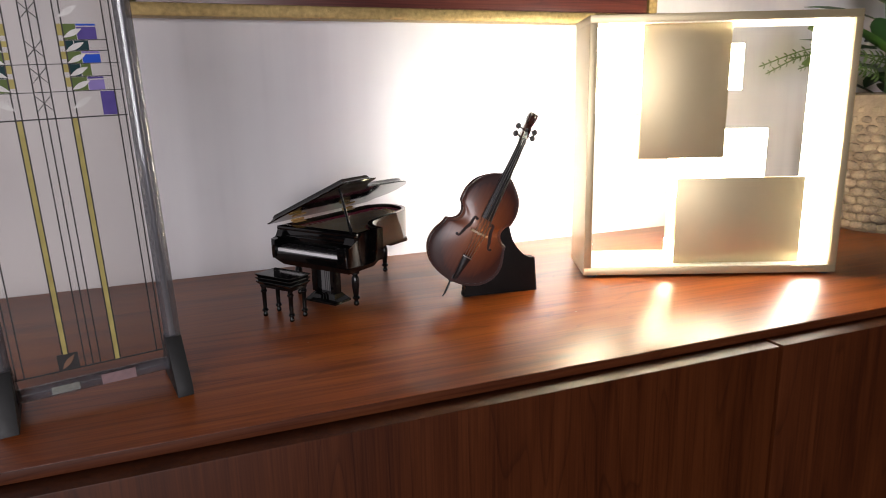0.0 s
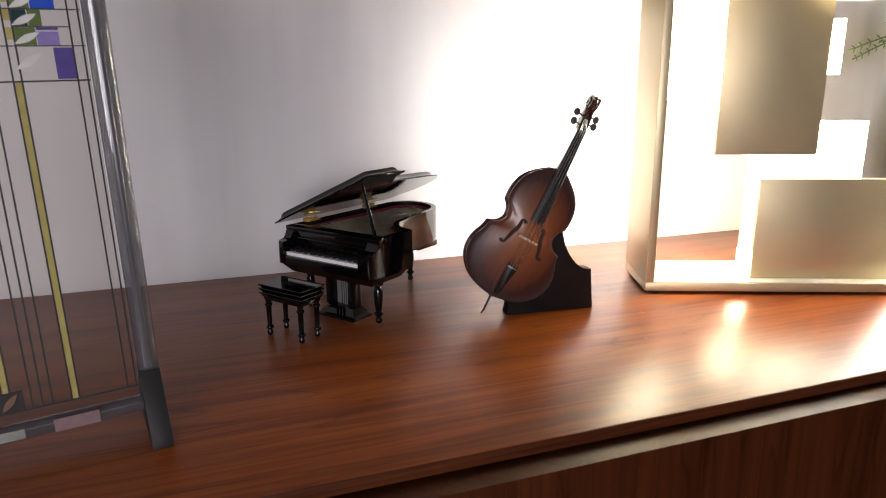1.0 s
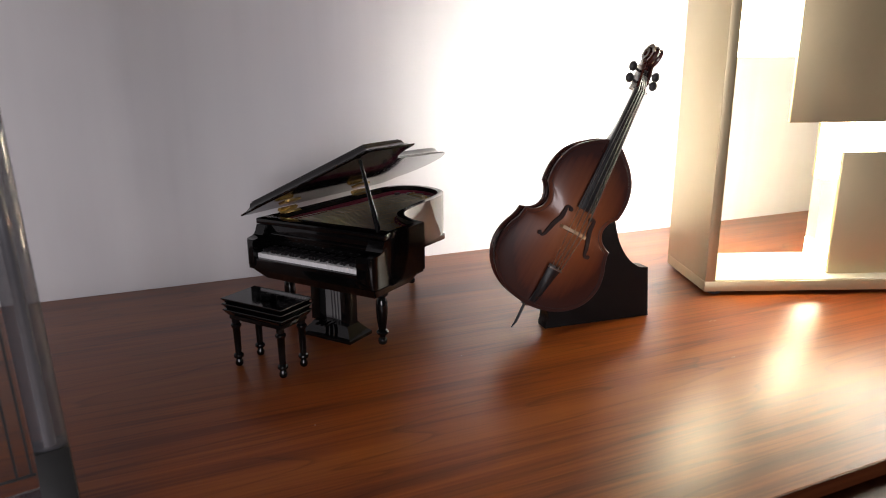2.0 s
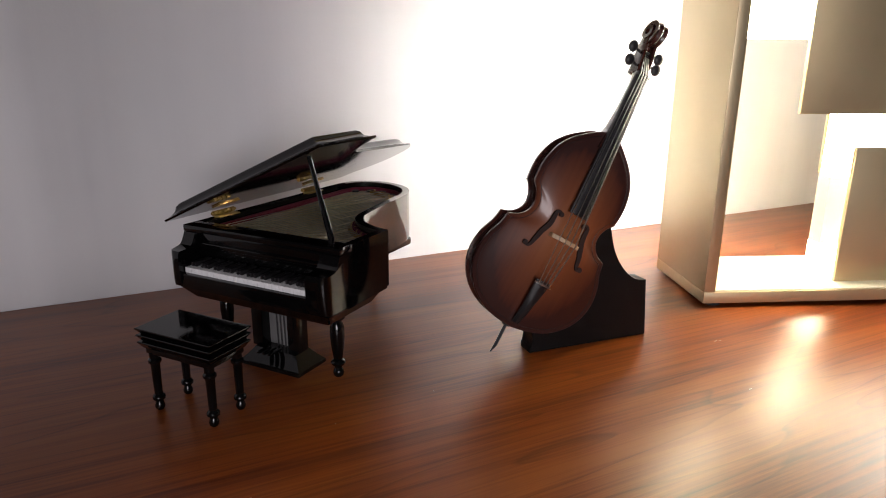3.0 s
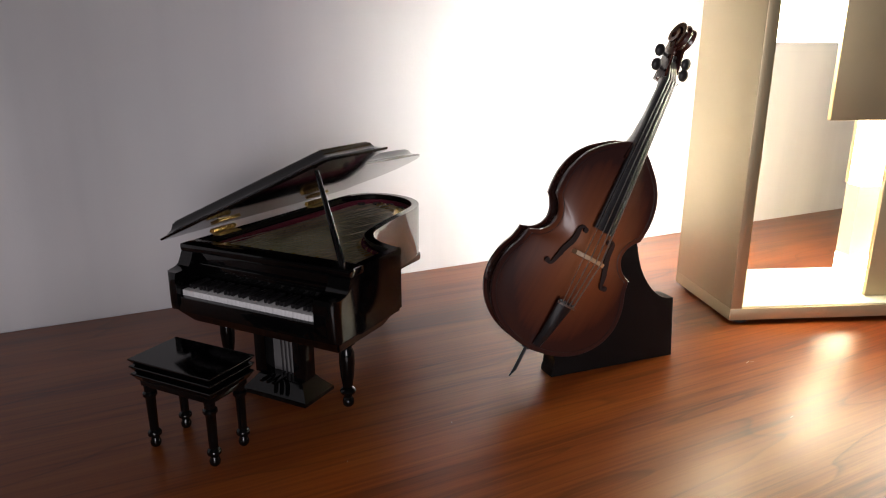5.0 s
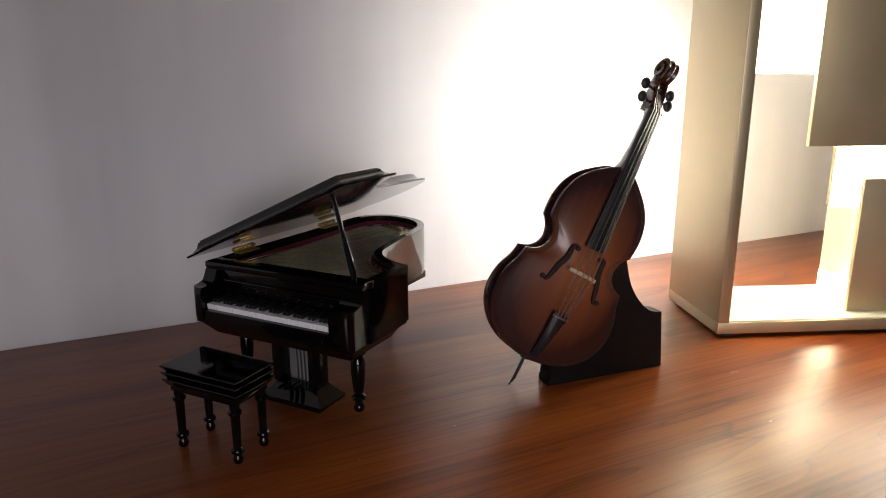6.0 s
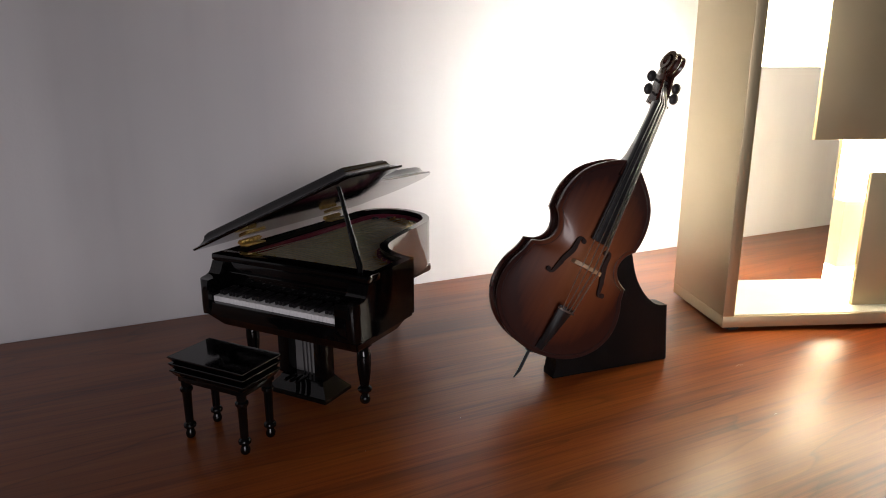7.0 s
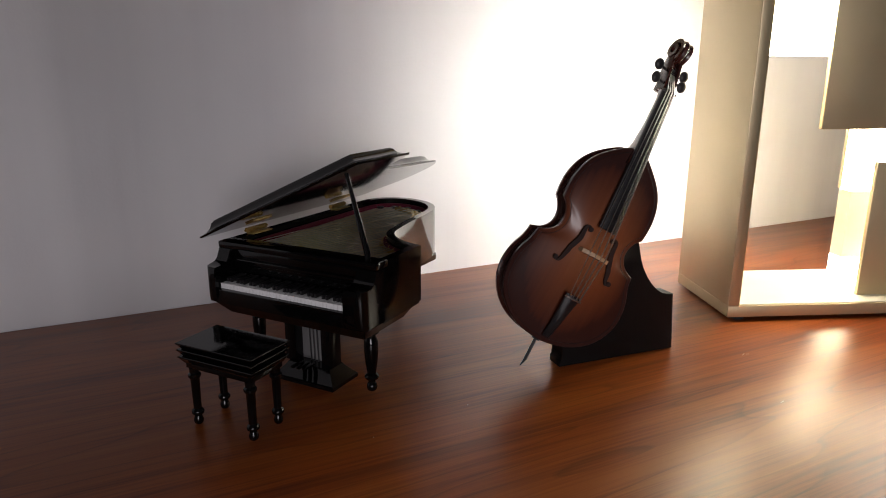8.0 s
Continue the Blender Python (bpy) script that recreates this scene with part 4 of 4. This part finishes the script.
PILLAR = plain("grey_acrylic", (0.085, 0.085, 0.097), 0.10, coat=0.8, vary=0.15)
PILLAR.node_tree.nodes["Principled BSDF"].inputs["Alpha"].default_value = 0.62
ROD = plain("pale_rod", (0.5, 0.5, 0.52), 0.2, metal=0.5, vary=0.1)
art_glass()


# ---- the plant in its basket ----
def leaf_mesh(bm, m, length, width, droop):
    n = 6
    rows = []
    for i in range(n + 1):
        f = i / n
        w = width * math.sin(math.pi * min(1, f * 0.92 + 0.06)) ** 0.8
        z = -droop * f * f
        rows.append([bm.verts.new((f * length, -w, z + 0.15 * w)), bm.verts.new((f * length, 0, z)), bm.verts.new((f * length, w, z + 0.15 * w))])
    for p, q in zip(rows, rows[1:]):
        for k in (0, 1):
            bm.faces.new((p[k], p[k + 1], q[k + 1], q[k]))
    bmesh.ops.transform(bm, matrix=m, verts=[v for r in rows for v in r])


def plant():
    rnd = random.Random(4)
    px, py = 0.965, 0.055
    s = root("potted_plant", pose(px, py, 0), "green leafy plant with ferns in a brown woven basket", "potted plant")
    part("basket", lathe(bmesh.new(), [(0.085, 0.0), (0.100, 0.03), (0.110, 0.10), (0.108, 0.17), (0.098, 0.225), (0.092, 0.228), (0.088, 0.215), (0.05, 0.212)], 40), BASKET, s, "brown and cream woven basket")
    bm = bmesh.new()
    for r in range(15):
        z = 0.012 + r * 0.0145
        rad = 0.088 + 0.024 * math.sin(math.pi * min(1, (z + 0.02) / 0.26))
        for k in range(30):
            a = 2 * math.pi * (k + 0.5 * (r % 2)) / 30
            t = bmesh.ops.create_uvsphere(bm, u_segments=6, v_segments=4, radius=1)
            mm = Matrix.Translation((rad * math.cos(a), rad * math.sin(a), z)) @ Matrix.Rotation(a, 4, "Z") @ Matrix.Rotation(radians(rnd.uniform(-12, 12)), 4, "X") @ Matrix.Diagonal((0.0045, 0.0118, 0.0075, 1))
            bmesh.ops.transform(bm, matrix=mm, verts=t["verts"])
    tagged(part("weave", bm, WEAVE, s, "plaited seagrass strands"), kind="stuff")
    part("soil", lathe(bmesh.new(), [(0.086, 0.205), (0.086, 0.214), (0.03, 0.218)], 24), SOIL, s)
    for i in range(70):
        a, e = rnd.uniform(0, 2 * math.pi), rnd.uniform(15, 75)
        z = rnd.uniform(0.22, 0.44)
        reach = rnd.uniform(0.01, 0.06)
        if py + reach * math.sin(a) > 0.1:
            a = -a
        m = Matrix.Translation((reach * math.cos(a), reach * math.sin(a), z)) @ Matrix.Rotation(a, 4, "Z") @ Matrix.Rotation(radians(-e + 25), 4, "Y")
        bm = bmesh.new()
        leaf_mesh(bm, m, rnd.uniform(0.06, 0.12), rnd.uniform(0.018, 0.030), rnd.uniform(0.0, 0.03))
        for v in bm.verts:
            v.co.y = min(v.co.y, WALL_Y - py - 0.006)
        part("leaf", bm, DARKLEAF if i % 3 else LEAF, s)
    for k in range(5):
        a = 2 * math.pi * k / 5
        part("stem", tube(bmesh.new(), [(0.02 * math.cos(a), 0.02 * math.sin(a), 0.21), (0.03 * math.cos(a), 0.03 * math.sin(a), 0.32), (0.045 * math.cos(a), 0.045 * math.sin(a), 0.43)], [0.003, 0.0025, 0.0015], 6), LEAF, s)

    # fern fronds reaching out sideways
    def frond(start, mid, end, n=15, size=0.017):
        path = smooth_path([start, mid, end], 8)
        part("fern_stem", tube(bmesh.new(), path, 0.0010, 5), FERN, s)
        bm = bmesh.new()
        for i in range(1, n + 1):
            f = i / n
            k = min(len(path) - 2, int(f * (len(path) - 1)))
            p, d = Vector(path[k]), (Vector(path[k + 1]) - Vector(path[k])).normalized()
            for sx in (-1, 1):
                L = size * (1.05 - 0.65 * f)
                side = d.cross(Vector((0.15, -1, 0.25))).normalized() * sx
                x = (side * 0.85 + d * 0.5).normalized()
                yv = Vector((0.1, -1, 0.1)).cross(x).normalized()
                zv = x.cross(yv)
                m = Matrix(((x.x, yv.x, zv.x, p.x), (x.y, yv.y, zv.y, p.y), (x.z, yv.z, zv.z, p.z), (0, 0, 0, 1)))
                leaf_mesh(bm, m, L, L * 0.17, L * 0.15)
        part("fern_leaves", bm, FERN, s, "feathery light green fern frond")

    frond((-0.05, -0.005, 0.275), (-0.19, 0.0, 0.300), (-0.315, 0.0, 0.272), 34, 0.014)
    frond((-0.06, 0.02, 0.262), (-0.17, 0.03, 0.292), (-0.270, 0.03, 0.262), 30, 0.013)
    frond((-0.05, 0.005, 0.255), (-0.14, 0.01, 0.285), (-0.225, 0.01, 0.268), 26, 0.014)
    frond((-0.05, 0.0, 0.285), (-0.15, 0.02, 0.292), (-0.235, 0.02, 0.285), 26, 0.014)
    for ang, z in ((176, 0.305), (168, 0.292), (186, 0.318), (172, 0.345)):
        bm = bmesh.new()
        leaf_mesh(bm, Matrix.Translation((-0.135, 0.0, z)) @ Matrix.Rotation(radians(ang), 4, "Z") @ Matrix.Rotation(radians(8), 4, "Y") @ Matrix.Rotation(radians(60), 4, "X"), 0.085, 0.016, 0.008)
        part("leaf", bm, FERN, s)


WEAVE = plain("seagrass_strand", (0.15, 0.115, 0.08), 0.7, vary=0.9, size=30, bump=0.5)
plant()
